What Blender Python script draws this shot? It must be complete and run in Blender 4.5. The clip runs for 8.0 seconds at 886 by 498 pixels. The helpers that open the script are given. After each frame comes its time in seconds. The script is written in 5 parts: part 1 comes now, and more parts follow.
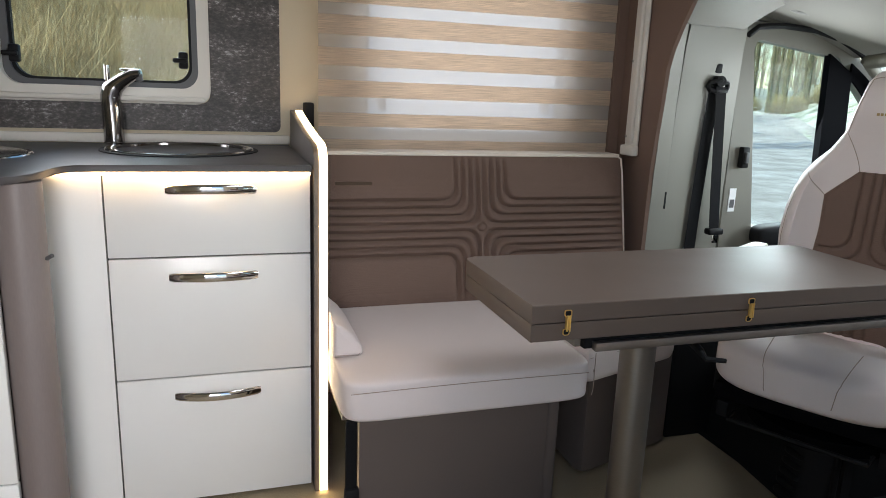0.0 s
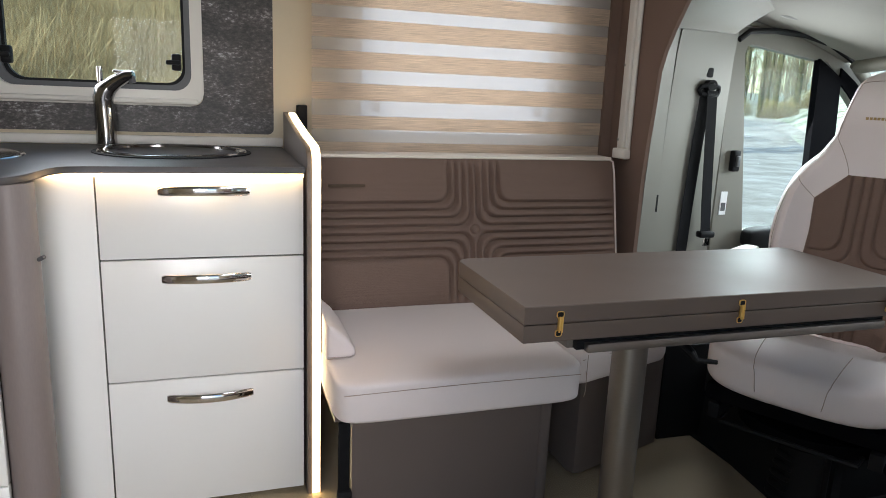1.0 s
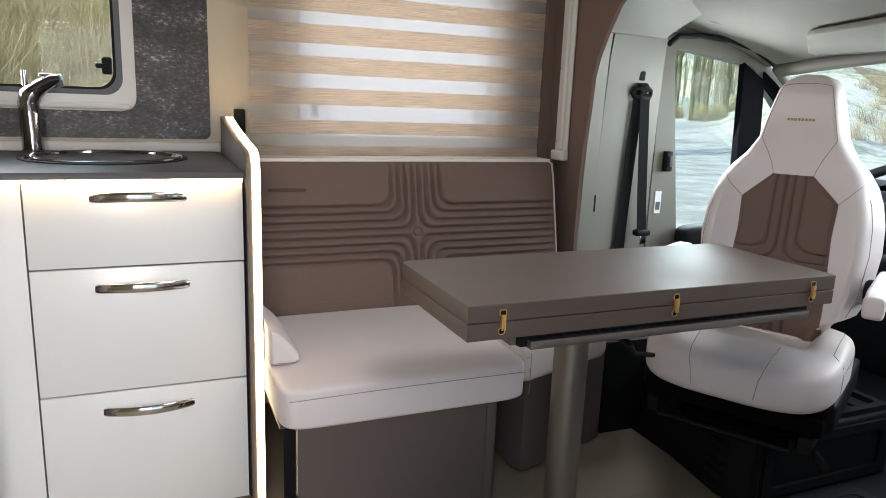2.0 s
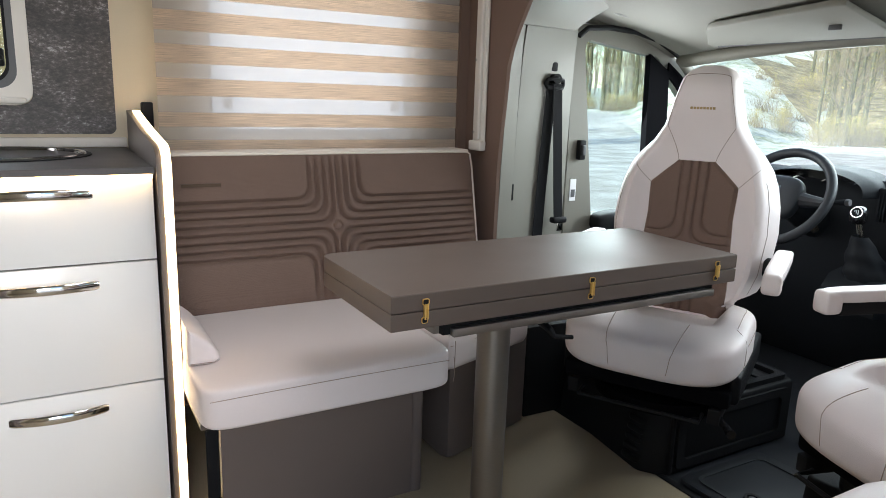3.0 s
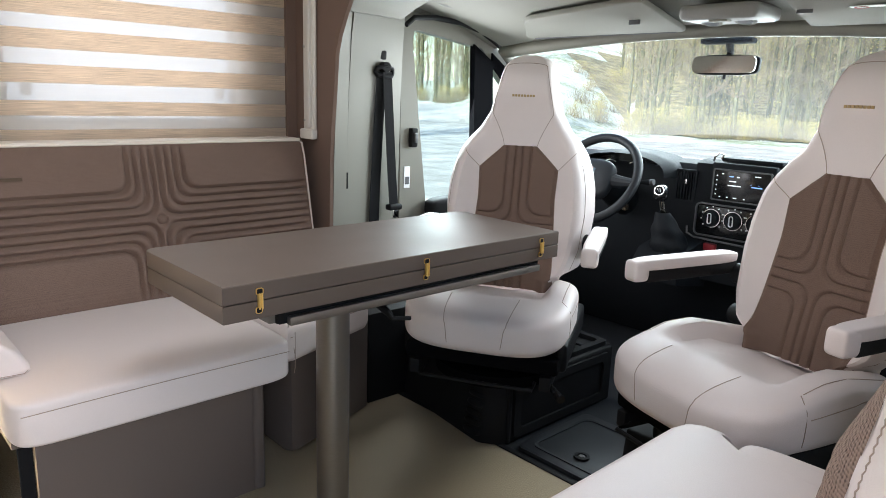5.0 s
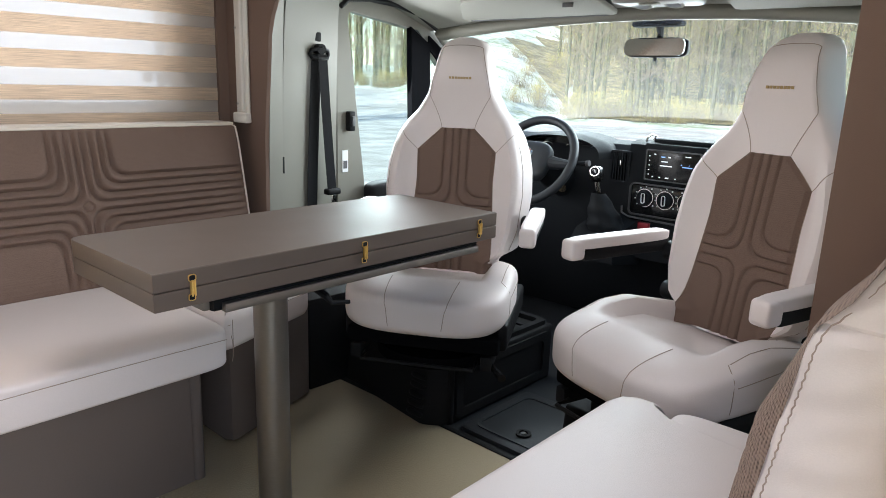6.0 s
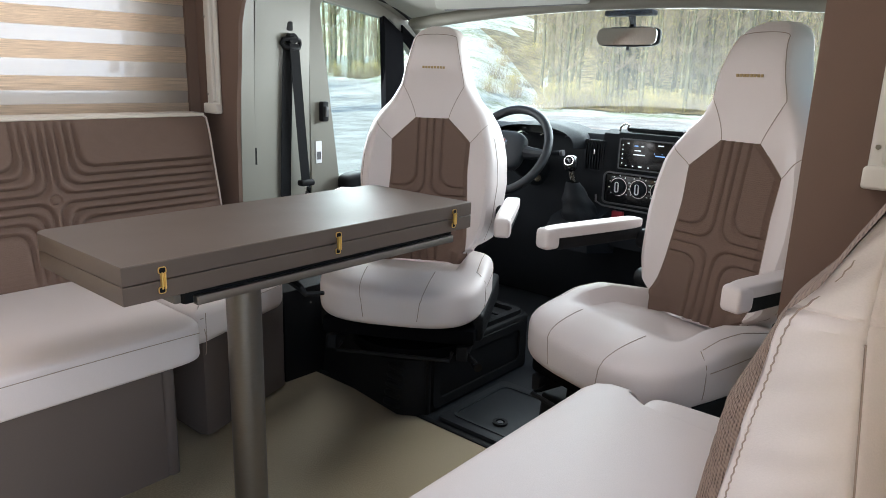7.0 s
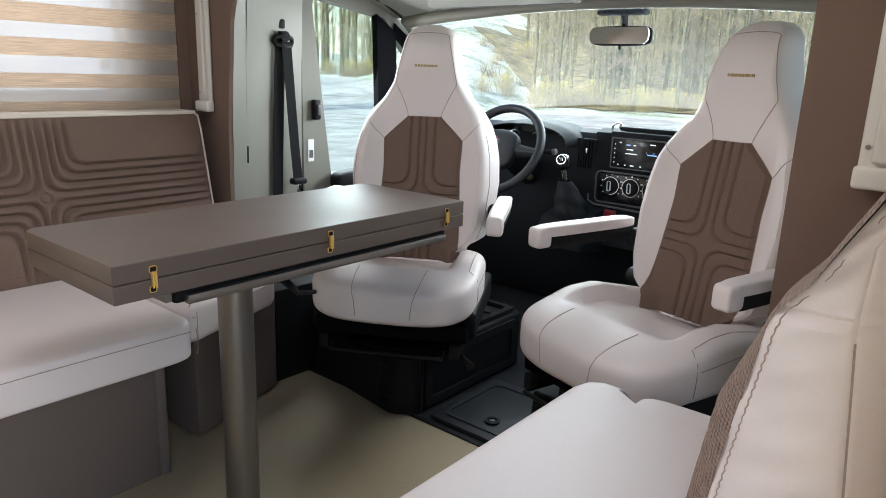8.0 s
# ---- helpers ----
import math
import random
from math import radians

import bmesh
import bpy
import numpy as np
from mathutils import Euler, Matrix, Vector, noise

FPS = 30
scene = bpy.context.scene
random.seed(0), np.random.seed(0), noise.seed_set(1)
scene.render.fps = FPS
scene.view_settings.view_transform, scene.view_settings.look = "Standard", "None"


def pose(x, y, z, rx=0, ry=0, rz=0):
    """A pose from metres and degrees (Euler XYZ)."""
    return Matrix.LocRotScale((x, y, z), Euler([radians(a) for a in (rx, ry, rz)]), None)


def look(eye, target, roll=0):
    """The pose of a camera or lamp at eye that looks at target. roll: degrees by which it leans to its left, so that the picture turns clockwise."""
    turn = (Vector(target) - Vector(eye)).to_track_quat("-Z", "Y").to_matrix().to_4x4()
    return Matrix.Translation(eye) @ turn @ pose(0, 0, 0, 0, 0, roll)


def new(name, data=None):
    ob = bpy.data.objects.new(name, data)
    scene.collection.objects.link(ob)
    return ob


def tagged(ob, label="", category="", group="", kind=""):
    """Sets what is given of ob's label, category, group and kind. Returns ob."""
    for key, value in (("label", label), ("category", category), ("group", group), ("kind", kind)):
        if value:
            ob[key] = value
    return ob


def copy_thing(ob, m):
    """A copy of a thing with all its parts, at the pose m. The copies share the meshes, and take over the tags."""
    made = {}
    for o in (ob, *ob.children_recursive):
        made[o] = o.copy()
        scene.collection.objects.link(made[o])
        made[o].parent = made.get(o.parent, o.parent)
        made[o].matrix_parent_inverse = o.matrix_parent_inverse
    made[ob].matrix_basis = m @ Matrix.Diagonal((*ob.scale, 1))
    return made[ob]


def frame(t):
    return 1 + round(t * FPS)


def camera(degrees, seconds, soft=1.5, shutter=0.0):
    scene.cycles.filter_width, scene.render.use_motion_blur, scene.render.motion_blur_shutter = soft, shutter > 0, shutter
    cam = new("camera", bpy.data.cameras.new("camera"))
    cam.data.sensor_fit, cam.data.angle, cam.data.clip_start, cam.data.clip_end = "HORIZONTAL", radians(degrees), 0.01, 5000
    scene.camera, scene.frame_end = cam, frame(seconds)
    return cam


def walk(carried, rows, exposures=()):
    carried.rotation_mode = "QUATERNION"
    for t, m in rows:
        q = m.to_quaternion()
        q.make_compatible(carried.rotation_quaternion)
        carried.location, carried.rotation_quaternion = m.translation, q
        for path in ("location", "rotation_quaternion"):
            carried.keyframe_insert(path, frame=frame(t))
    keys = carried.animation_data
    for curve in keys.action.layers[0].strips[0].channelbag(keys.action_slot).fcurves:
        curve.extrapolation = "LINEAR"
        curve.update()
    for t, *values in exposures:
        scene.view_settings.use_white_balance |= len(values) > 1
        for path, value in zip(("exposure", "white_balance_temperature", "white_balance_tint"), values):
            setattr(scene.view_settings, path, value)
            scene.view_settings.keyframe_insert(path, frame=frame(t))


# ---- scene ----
cam = camera(65.0, 8.0, 0.9)
PATH = [
    (0, (0.074, -0.086, 1.1), (0.672, 1.77, 0.656), 2.2),
    (0.5, (0.073, -0.087, 1.098), (0.681, 1.767, 0.66), 2.4),
    (1, (0.072, -0.091, 1.097), (0.69, 1.761, 0.664), 2.4),
    (1.5, (0.072, -0.095, 1.094), (0.751, 1.739, 0.674), 2.4),
    (3, (0.071, -0.108, 1.09), (1.039, 1.589, 0.662), 1.8),
    (3.5, (0.071, -0.108, 1.087), (1.128, 1.532, 0.65), 2.0),
    (4, (0.072, -0.112, 1.082), (1.212, 1.472, 0.645), 1.9),
    (4.5, (0.075, -0.116, 1.081), (1.31, 1.397, 0.65), 1.8),
    (5, (0.076, -0.126, 1.076), (1.408, 1.301, 0.641), 2.0),
    (6.5, (0.088, -0.136, 1.066), (1.554, 1.135, 0.58), 1.8),
    (7, (0.09, -0.137, 1.064), (1.571, 1.113, 0.572), 1.8),
    (7.5, (0.09, -0.137, 1.063), (1.58, 1.102, 0.569), 1.9),
    (8, (0.091, -0.137, 1.065), (1.585, 1.096, 0.569), 2.0),
]
walk(cam, [(t, look(eye, target, roll)) for t, eye, target, roll in PATH],
     [(0, 1.30), (1, 1.36), (3, 1.60), (4, 1.74), (5, 1.78), (6.5, 1.70), (8, 1.64)])

from mathutils.bvhtree import BVHTree

# ---- world and light ----
world = bpy.data.worlds.new("sky")
scene.world = world
world.use_nodes = True
wn = world.node_tree
sky = wn.nodes.new("ShaderNodeTexSky")
sky.sky_type, sky.sun_disc = "NISHITA", False
sky.sun_elevation, sky.sun_rotation = radians(23.5), radians(270)
wn.links.new(sky.outputs[0], wn.nodes["Background"].inputs[0])
wn.nodes["Background"].inputs[1].default_value = 0.14


def lamp(name, kind, m, energy, colour, size=(1, 1), angle=0.5, spread=180):
    data = bpy.data.lights.new(name, kind)
    data.energy, data.color = energy, colour
    if kind == "AREA":
        data.shape, data.size, data.size_y = "RECTANGLE", size[0], size[1]
        data.spread = radians(spread)
    if kind == "SUN":
        data.angle = radians(angle)
    ob = new(name, data)
    ob.matrix_world = m
    return ob


lamp("sun", "SUN", look((0, 0, 5), (0.91, 0.0, 4.60)), 3.0, (1.0, 0.95, 0.88))
# daylight that comes in by the open entrance door, the kitchen window and the cab windows
lamp("door_daylight", "AREA", look((-0.28, -0.55, 1.10), (-0.50, 1.7, 0.30)), 2.3, (1.0, 0.965, 0.98), (0.70, 0.85), spread=75)
lamp("kitchen_window_daylight", "AREA", look((-0.25, 2.285, 1.30), (1.4, 0.75, 0.85)), 0.9, (0.98, 0.965, 1.0), (0.46, 0.42), spread=105)
# overhead fill for an assumed, unseen roof hatch; lifts seats, table and cushions
lamp("overhead_fill", "AREA", look((0.85, 0.95, 1.935), (0.85, 0.951, 0.0)), 2.6, (0.955, 0.955, 1.0), (0.5, 0.5))
lamp("windscreen_daylight", "AREA", look((2.98, 1.1, 1.16), (1.4, 1.1, 0.8)), 12.5, (0.90, 0.98, 1.0), (1.6, 0.5))
lamp("driver_window_daylight", "AREA", look((2.16, 2.20, 0.98), (1.75, 1.2, 0.6)), 3.8, (0.93, 0.97, 1.0), (0.40, 0.60))
lamp("blind_window_daylight", "AREA", look((0.905, 2.305, 1.23), (0.905, 2.0, 1.23)), 0.75, (0.95, 0.97, 1.0), (0.70, 0.52))


# ---- materials ----
def socket(node, name):
    return node.inputs[name]


def material(name, colour, rough=0.5, metal=0.0, grain=0.0, grain_size=200.0, stain=0.06, stain_size=5.0, bump=0.0,
             bump_size=300.0, stretch=(1, 1, 1), coat=0.0, spec=0.5, sheen=0.0):
    """Plain surface with fine grain, large soft stains and fine relief, in metres."""
    m = bpy.data.materials.new(name)
    m.use_nodes = True
    nt = m.node_tree
    b = nt.nodes["Principled BSDF"]
    co = nt.nodes.new("ShaderNodeTexCoord")
    mp = nt.nodes.new("ShaderNodeMapping")
    mp.inputs["Scale"].default_value = stretch
    nt.links.new(co.outputs["Object"], mp.inputs["Vector"])

    def noise_node(scale, detail):
        n = nt.nodes.new("ShaderNodeTexNoise")
        n.inputs["Scale"].default_value, n.inputs["Detail"].default_value = scale, detail
        nt.links.new(mp.outputs[0], n.inputs["Vector"])
        return n

    big, small = noise_node(stain_size, 4), noise_node(grain_size, 3)
    add = nt.nodes.new("ShaderNodeMath")
    add.operation = "MULTIPLY_ADD"
    nt.links.new(big.outputs[0], add.inputs[0])
    add.inputs[1].default_value, add.inputs[2].default_value = stain * 2, 1.0 - stain
    add2 = nt.nodes.new("ShaderNodeMath")
    add2.operation = "MULTIPLY_ADD"
    nt.links.new(small.outputs[0], add2.inputs[0])
    add2.inputs[1].default_value, add2.inputs[2].default_value = grain * 2, 1.0 - grain
    mul = nt.nodes.new("ShaderNodeMath")
    mul.operation = "MULTIPLY"
    nt.links.new(add.outputs[0], mul.inputs[0])
    nt.links.new(add2.outputs[0], mul.inputs[1])
    sc = nt.nodes.new("ShaderNodeVectorMath")
    sc.operation = "SCALE"
    sc.inputs[0].default_value = colour
    nt.links.new(mul.outputs[0], sc.inputs["Scale"])
    nt.links.new(sc.outputs[0], b.inputs["Base Color"])
    ro = nt.nodes.new("ShaderNodeMath")
    ro.operation = "MULTIPLY_ADD"
    nt.links.new(big.outputs[0], ro.inputs[0])
    ro.inputs[1].default_value, ro.inputs[2].default_value = 0.16, max(0.02, rough - 0.08)
    nt.links.new(ro.outputs[0], b.inputs["Roughness"])
    b.inputs["Metallic"].default_value = metal
    b.inputs["Coat Weight"].default_value = coat
    b.inputs["Specular IOR Level"].default_value = spec
    b.inputs["Sheen Weight"].default_value = sheen
    if bump:
        bn = nt.nodes.new("ShaderNodeBump")
        bn.inputs["Strength"].default_value, bn.inputs["Distance"].default_value = bump, 0.002
        rel = noise_node(bump_size, 4)
        nt.links.new(rel.outputs[0], bn.inputs["Height"])
        nt.links.new(bn.outputs[0], b.inputs["Normal"])
    return m


def weave(name, dark, light, size, rough=0.9, bump=0.5, contrast=0.15):
    """Woven cloth: two crossing bands of threads with mottled yarn."""
    m = material(name, (1, 1, 1), rough, spec=0.2)
    nt = m.node_tree
    b = nt.nodes["Principled BSDF"]
    co = nt.nodes.new("ShaderNodeTexCoord")
    waves = []
    for axis in ("X", "Y", "Z"):
        w = nt.nodes.new("ShaderNodeTexWave")
        w.bands_direction = axis
        w.inputs["Scale"].default_value = size
        w.inputs["Distortion"].default_value = 1.2
        w.inputs["Detail"].default_value = 1
        nt.links.new(co.outputs["Object"], w.inputs["Vector"])
        waves.append(w)
    a = nt.nodes.new("ShaderNodeMath")
    a.operation = "ADD"
    nt.links.new(waves[0].outputs["Fac"], a.inputs[0])
    nt.links.new(waves[1].outputs["Fac"], a.inputs[1])
    c = nt.nodes.new("ShaderNodeMath")
    c.operation = "ADD"
    nt.links.new(a.outputs[0], c.inputs[0])
    nt.links.new(waves[2].outputs["Fac"], c.inputs[1])
    n = nt.nodes.new("ShaderNodeTexNoise")
    n.inputs["Scale"].default_value, n.inputs["Detail"].default_value = size * 1.5, 4
    nt.links.new(co.outputs["Object"], n.inputs["Vector"])
    d = nt.nodes.new("ShaderNodeMath")
    d.operation = "MULTIPLY_ADD"
    nt.links.new(c.outputs[0], d.inputs[0])
    d.inputs[1].default_value = contrast
    soft_n = nt.nodes.new("ShaderNodeMath")
    soft_n.operation = "MULTIPLY"
    soft_n.inputs[1].default_value = 0.7
    nt.links.new(n.outputs[0], soft_n.inputs[0])
    nt.links.new(soft_n.outputs[0], d.inputs[2])
    r = nt.nodes.new("ShaderNodeValToRGB")
    r.color_ramp.elements[0].position, r.color_ramp.elements[0].color = 0.30, (*dark, 1)
    r.color_ramp.elements[1].position, r.color_ramp.elements[1].color = 0.85, (*light, 1)
    nt.links.new(d.outputs[0], r.inputs[0])
    nt.links.new(r.outputs[0], b.inputs["Base Color"])
    bn = nt.nodes.new("ShaderNodeBump")
    bn.inputs["Strength"].default_value, bn.inputs["Distance"].default_value = bump, 0.001
    nt.links.new(c.outputs[0], bn.inputs["Height"])
    nt.links.new(bn.outputs[0], b.inputs["Normal"])
    return m


def ramp_material(name, stops, scale, detail=8, rough=0.6, stretch=(1, 1, 1), bump=0.2, second=0.0):
    """Mottled surface whose colours follow a noise."""
    m = material(name, (1, 1, 1), rough)
    nt = m.node_tree
    b = nt.nodes["Principled BSDF"]
    co = nt.nodes.new("ShaderNodeTexCoord")
    mp = nt.nodes.new("ShaderNodeMapping")
    mp.inputs["Scale"].default_value = stretch
    nt.links.new(co.outputs["Object"], mp.inputs["Vector"])
    n = nt.nodes.new("ShaderNodeTexNoise")
    n.inputs["Scale"].default_value, n.inputs["Detail"].default_value = scale, detail
    n.inputs["Roughness"].default_value = 0.68
    nt.links.new(mp.outputs[0], n.inputs["Vector"])
    src = n.outputs[0]
    if second:
        n2 = nt.nodes.new("ShaderNodeTexNoise")
        n2.inputs["Scale"].default_value, n2.inputs["Detail"].default_value = second, 3
        nt.links.new(mp.outputs[0], n2.inputs["Vector"])
        mx = nt.nodes.new("ShaderNodeMath")
        mx.operation = "MULTIPLY_ADD"
        nt.links.new(n2.outputs[0], mx.inputs[0])
        mx.inputs[1].default_value = 0.5
        nt.links.new(n.outputs[0], mx.inputs[2])
        sub = nt.nodes.new("ShaderNodeMath")
        sub.operation = "SUBTRACT"
        nt.links.new(mx.outputs[0], sub.inputs[0])
        sub.inputs[1].default_value = 0.25
        src = sub.outputs[0]
    r = nt.nodes.new("ShaderNodeValToRGB")
    els = r.color_ramp.elements
    while len(els) < len(stops):
        els.new(0.5)
    for e, (p, c) in zip(els, stops):
        e.position, e.color = p, (*c, 1)
    nt.links.new(src, r.inputs[0])
    nt.links.new(r.outputs[0], b.inputs["Base Color"])
    bn = nt.nodes.new("ShaderNodeBump")
    bn.inputs["Strength"].default_value, bn.inputs["Distance"].default_value = bump, 0.003
    nt.links.new(src, bn.inputs["Height"])
    nt.links.new(bn.outputs[0], b.inputs["Normal"])
    return m


def glowing(name, colour, strength):
    m = bpy.data.materials.new(name)
    m.use_nodes = True
    b = m.node_tree.nodes["Principled BSDF"]
    b.inputs["Base Color"].default_value = (*colour, 1)
    b.inputs["Emission Color"].default_value = (*colour, 1)
    b.inputs["Emission Strength"].default_value = strength
    return m


def glass(name, tint=(0.87, 0.96, 0.95), mix=0.994):
    m = bpy.data.materials.new(name)
    m.use_nodes = True
    nt = m.node_tree
    nt.nodes.remove(nt.nodes["Principled BSDF"])
    t, g, x = (nt.nodes.new(k) for k in ("ShaderNodeBsdfTransparent", "ShaderNodeBsdfGlossy", "ShaderNodeMixShader"))
    t.inputs[0].default_value = (*tint, 1)
    g.inputs["Roughness"].default_value = 0.02
    x.inputs[0].default_value = 1 - mix
    nt.links.new(t.outputs[0], x.inputs[1])
    nt.links.new(g.outputs[0], x.inputs[2])
    nt.links.new(x.outputs[0], nt.nodes["Material Output"].inputs[0])
    return m


def cloth(name, colour, through_light, holes=0.0, streak=0.0, tint=(1, 1, 1)):
    """Thin blind cloth that lets light through; holes: share that is open weave; streak: wood-like streaks."""
    m = bpy.data.materials.new(name)
    m.use_nodes = True
    nt = m.node_tree
    nt.nodes.remove(nt.nodes["Principled BSDF"])
    d, tl, tp, a, b2 = (nt.nodes.new(k) for k in ("ShaderNodeBsdfDiffuse", "ShaderNodeBsdfTranslucent",
                                                  "ShaderNodeBsdfTransparent", "ShaderNodeMixShader", "ShaderNodeMixShader"))
    tp.inputs[0].default_value = (*tint, 1)
    co = nt.nodes.new("ShaderNodeTexCoord")
    mp = nt.nodes.new("ShaderNodeMapping")
    mp.inputs["Scale"].default_value = (3, 3, 260)
    nt.links.new(co.outputs["Object"], mp.inputs[0])
    n = nt.nodes.new("ShaderNodeTexNoise")
    n.inputs["Scale"].default_value, n.inputs["Detail"].default_value = 3.0, 5
    nt.links.new(mp.outputs[0], n.inputs[0])
    r = nt.nodes.new("ShaderNodeValToRGB")
    r.color_ramp.elements[0].position, r.color_ramp.elements[1].position = 0.3, 0.7
    r.color_ramp.elements[0].color = (*[c * (1 - streak) for c in colour], 1)
    r.color_ramp.elements[1].color = (*colour, 1)
    nt.links.new(n.outputs[0], r.inputs[0])
    nt.links.new(r.outputs[0], d.inputs[0])
    nt.links.new(r.outputs[0], tl.inputs[0])
    a.inputs[0].default_value, b2.inputs[0].default_value = through_light, holes
    nt.links.new(d.outputs[0], a.inputs[1])
    nt.links.new(tl.outputs[0], a.inputs[2])
    nt.links.new(a.outputs[0], b2.inputs[1])
    nt.links.new(tp.outputs[0], b2.inputs[2])
    nt.links.new(b2.outputs[0], nt.nodes["Material Output"].inputs[0])
    return m


LACQUER = material("white_lacquer", (0.80, 0.79, 0.76), 0.22, stain=0.02, spec=0.5)
WORKTOP = material("dark_worktop", (0.062, 0.054, 0.055), 0.45, grain=0.12, grain_size=500, stain=0.08, bump=0.05, bump_size=900)
EDGE = material("dark_edge", (0.10, 0.083, 0.074), 0.4, grain=0.1)
TABLE = material("table_laminate", (0.130, 0.096, 0.078), 0.50, spec=0.38, grain=0.06, grain_size=700, stain=0.05, bump=0.04, bump_size=1200)
TABLE_EDGE = material("table_edge", (0.17, 0.145, 0.122), 0.38, grain=0.06)
BRUSHED = material("brushed_metal", (0.28, 0.252, 0.228), 0.42, metal=0.85, grain=0.1, grain_size=60, stretch=(1, 1, 12))
TAUPE_PANEL = material("taupe_panel", (0.125, 0.098, 0.087), 0.5, grain=0.07, grain_size=320, stain=0.07, bump=0.08, bump_size=500)
COLUMN = material("column_foil", (0.20, 0.165, 0.155), 0.42, grain=0.08, grain_size=300, stretch=(1, 1, 0.2))
WALL_CLOTH = material("wall_cloth", (0.178, 0.118, 0.093), 0.85, grain=0.16, grain_size=700, stain=0.06, bump=0.3, bump_size=800, spec=0.2)
CREAM_WALL = material("cream_wall", (0.66, 0.57, 0.42), 0.7, grain=0.03, stain=0.05, bump=0.1, bump_size=500)
STONE = ramp_material("stone_splashback", [(0.36, (0.022, 0.019, 0.019)), (0.52, (0.062, 0.053, 0.050)), (0.62, (0.13, 0.115, 0.11)),
                                            (0.71, (0.42, 0.40, 0.40))], 80, 10, 0.5, (1, 1, 1.8), bump=0.12, second=9)
TAUPE_CLOTH = weave("taupe_cloth", (0.130, 0.086, 0.068), (0.315, 0.212, 0.170), 330, bump=0.10, contrast=0.06)
COARSE_CLOTH = weave("coarse_cloth", (0.075, 0.050, 0.040), (0.34, 0.24, 0.195), 50, bump=1.0, contrast=0.30)
LEATHER = material("cream_leather", (0.78, 0.695, 0.67), 0.46, grain=0.04, grain_size=420, stain=0.04, bump=0.22, bump_size=480, spec=0.4)
STITCH = material("seam_thread", (0.40, 0.31, 0.26), 0.8)
DARK_THREAD = material("brown_thread", (0.085, 0.052, 0.030), 0.7, grain=0.2)
PIPING = material("pale_piping", (0.78, 0.70, 0.62), 0.5)
FLOOR = weave("woven_floor", (0.22, 0.178, 0.115), (0.60, 0.495, 0.34), 150, rough=0.6, bump=0.3)
BLACK = material("black_plastic", (0.010, 0.010, 0.011), 0.55, spec=0.16, grain=0.1, grain_size=500, stain=0.1, bump=0.25, bump_size=700)
SOFT_BLACK = material("soft_black", (0.011, 0.011, 0.012), 0.65, spec=0.16, grain=0.1, bump=0.2, bump_size=900)
GLOSS_BLACK = material("gloss_black", (0.012, 0.012, 0.013), 0.16, stain=0.02)
GREY_PLASTIC = material("grey_plastic", (0.09, 0.09, 0.095), 0.5, grain=0.05)
DASH = material("dash_plastic", (0.013, 0.0145, 0.017), 0.66, spec=0.11, grain=0.1, grain_size=500, bump=0.25, bump_size=900)
WHEEL = material("wheel_leather", (0.020, 0.022, 0.026), 0.48, spec=0.32, grain=0.08, bump=0.15, bump_size=900)
MATT_BLACK = material("matt_black_trim", (0.005, 0.005, 0.006), 0.9, spec=0.03, grain=0.1)
MAT = material("rubber_mat", (0.022, 0.024, 0.028), 0.5, spec=0.35, grain=0.12, grain_size=300, stain=0.14, bump=0.3, bump_size=500)
VAN = material("van_trim", (0.185, 0.176, 0.145), 0.55, grain=0.03, grain_size=400, stain=0.05, bump=0.15, bump_size=700)
HEADLINER = material("headliner", (0.31, 0.305, 0.272), 0.85, grain=0.05, grain_size=500, stain=0.05, bump=0.3, bump_size=900)
PROFILE = material("white_profile", (0.72, 0.68, 0.62), 0.45, stain=0.05)
CHROME = material("chrome", (0.85, 0.85, 0.86), 0.09, metal=1.0, stain=0.01)
# chrome toned down: dark reflections are put into the metal's colour
DIMMED_CHROME = material("dimmed_chrome", (0.40, 0.39, 0.39), 0.10, metal=1.0, stain=0.02)
STEEL = material("polished_steel", (0.62, 0.61, 0.60), 0.12, metal=1.0, stain=0.03)
BRASS = material("brass", (0.85, 0.56, 0.18), 0.42, metal=0.75, stain=0.08)
MIRROR = material("mirror_glass", (0.9, 0.9, 0.9), 0.03, metal=1.0, stain=0.0)
RED = material("red_button", (0.30, 0.02, 0.03), 0.45)
WHITE_PRINT = material("white_print", (0.8, 0.8, 0.8), 0.6)
GOLD_PRINT = material("gold_thread", (0.42, 0.28, 0.12), 0.5)
BELT = material("belt_webbing", (0.009, 0.009, 0.010), 0.8, spec=0.1, grain=0.2, grain_size=600, bump=0.3, bump_size=900)
GLASS = glass("window_glass")
# translucent veil in the tinted pane imitates glare haze over the view
HAZE_GLASS = cloth("haze_veiled_windscreen", (0.9, 0.92, 0.95), 0.85, 0.965, tint=(0.86, 0.96, 0.96))
LAMP_CASE = material("pale_lamp_case", (0.30, 0.295, 0.28), 0.5, stain=0.05)
SCREEN_GLOW = glowing("screen_pixels", (0.25, 0.45, 0.9), 0.22)
SCREEN_WHITE = glowing("screen_text", (0.8, 0.85, 0.9), 0.22)
LED = glowing("led_strip", (1.0, 0.66, 0.32), 4.5)
LED_SOFT = glowing("led_diffuser", (1.0, 0.73, 0.41), 3.6)
BLIND_OPAQUE = cloth("blind_wood_cloth", (0.97, 0.83, 0.69), 0.62, 0.0, 0.48)
# milkiness added to the pane so it scatters daylight and brightens the blind
DIFFUSING_PANE = cloth("diffusing_acrylic", (0.93, 0.95, 0.98), 0.92, 0.30)
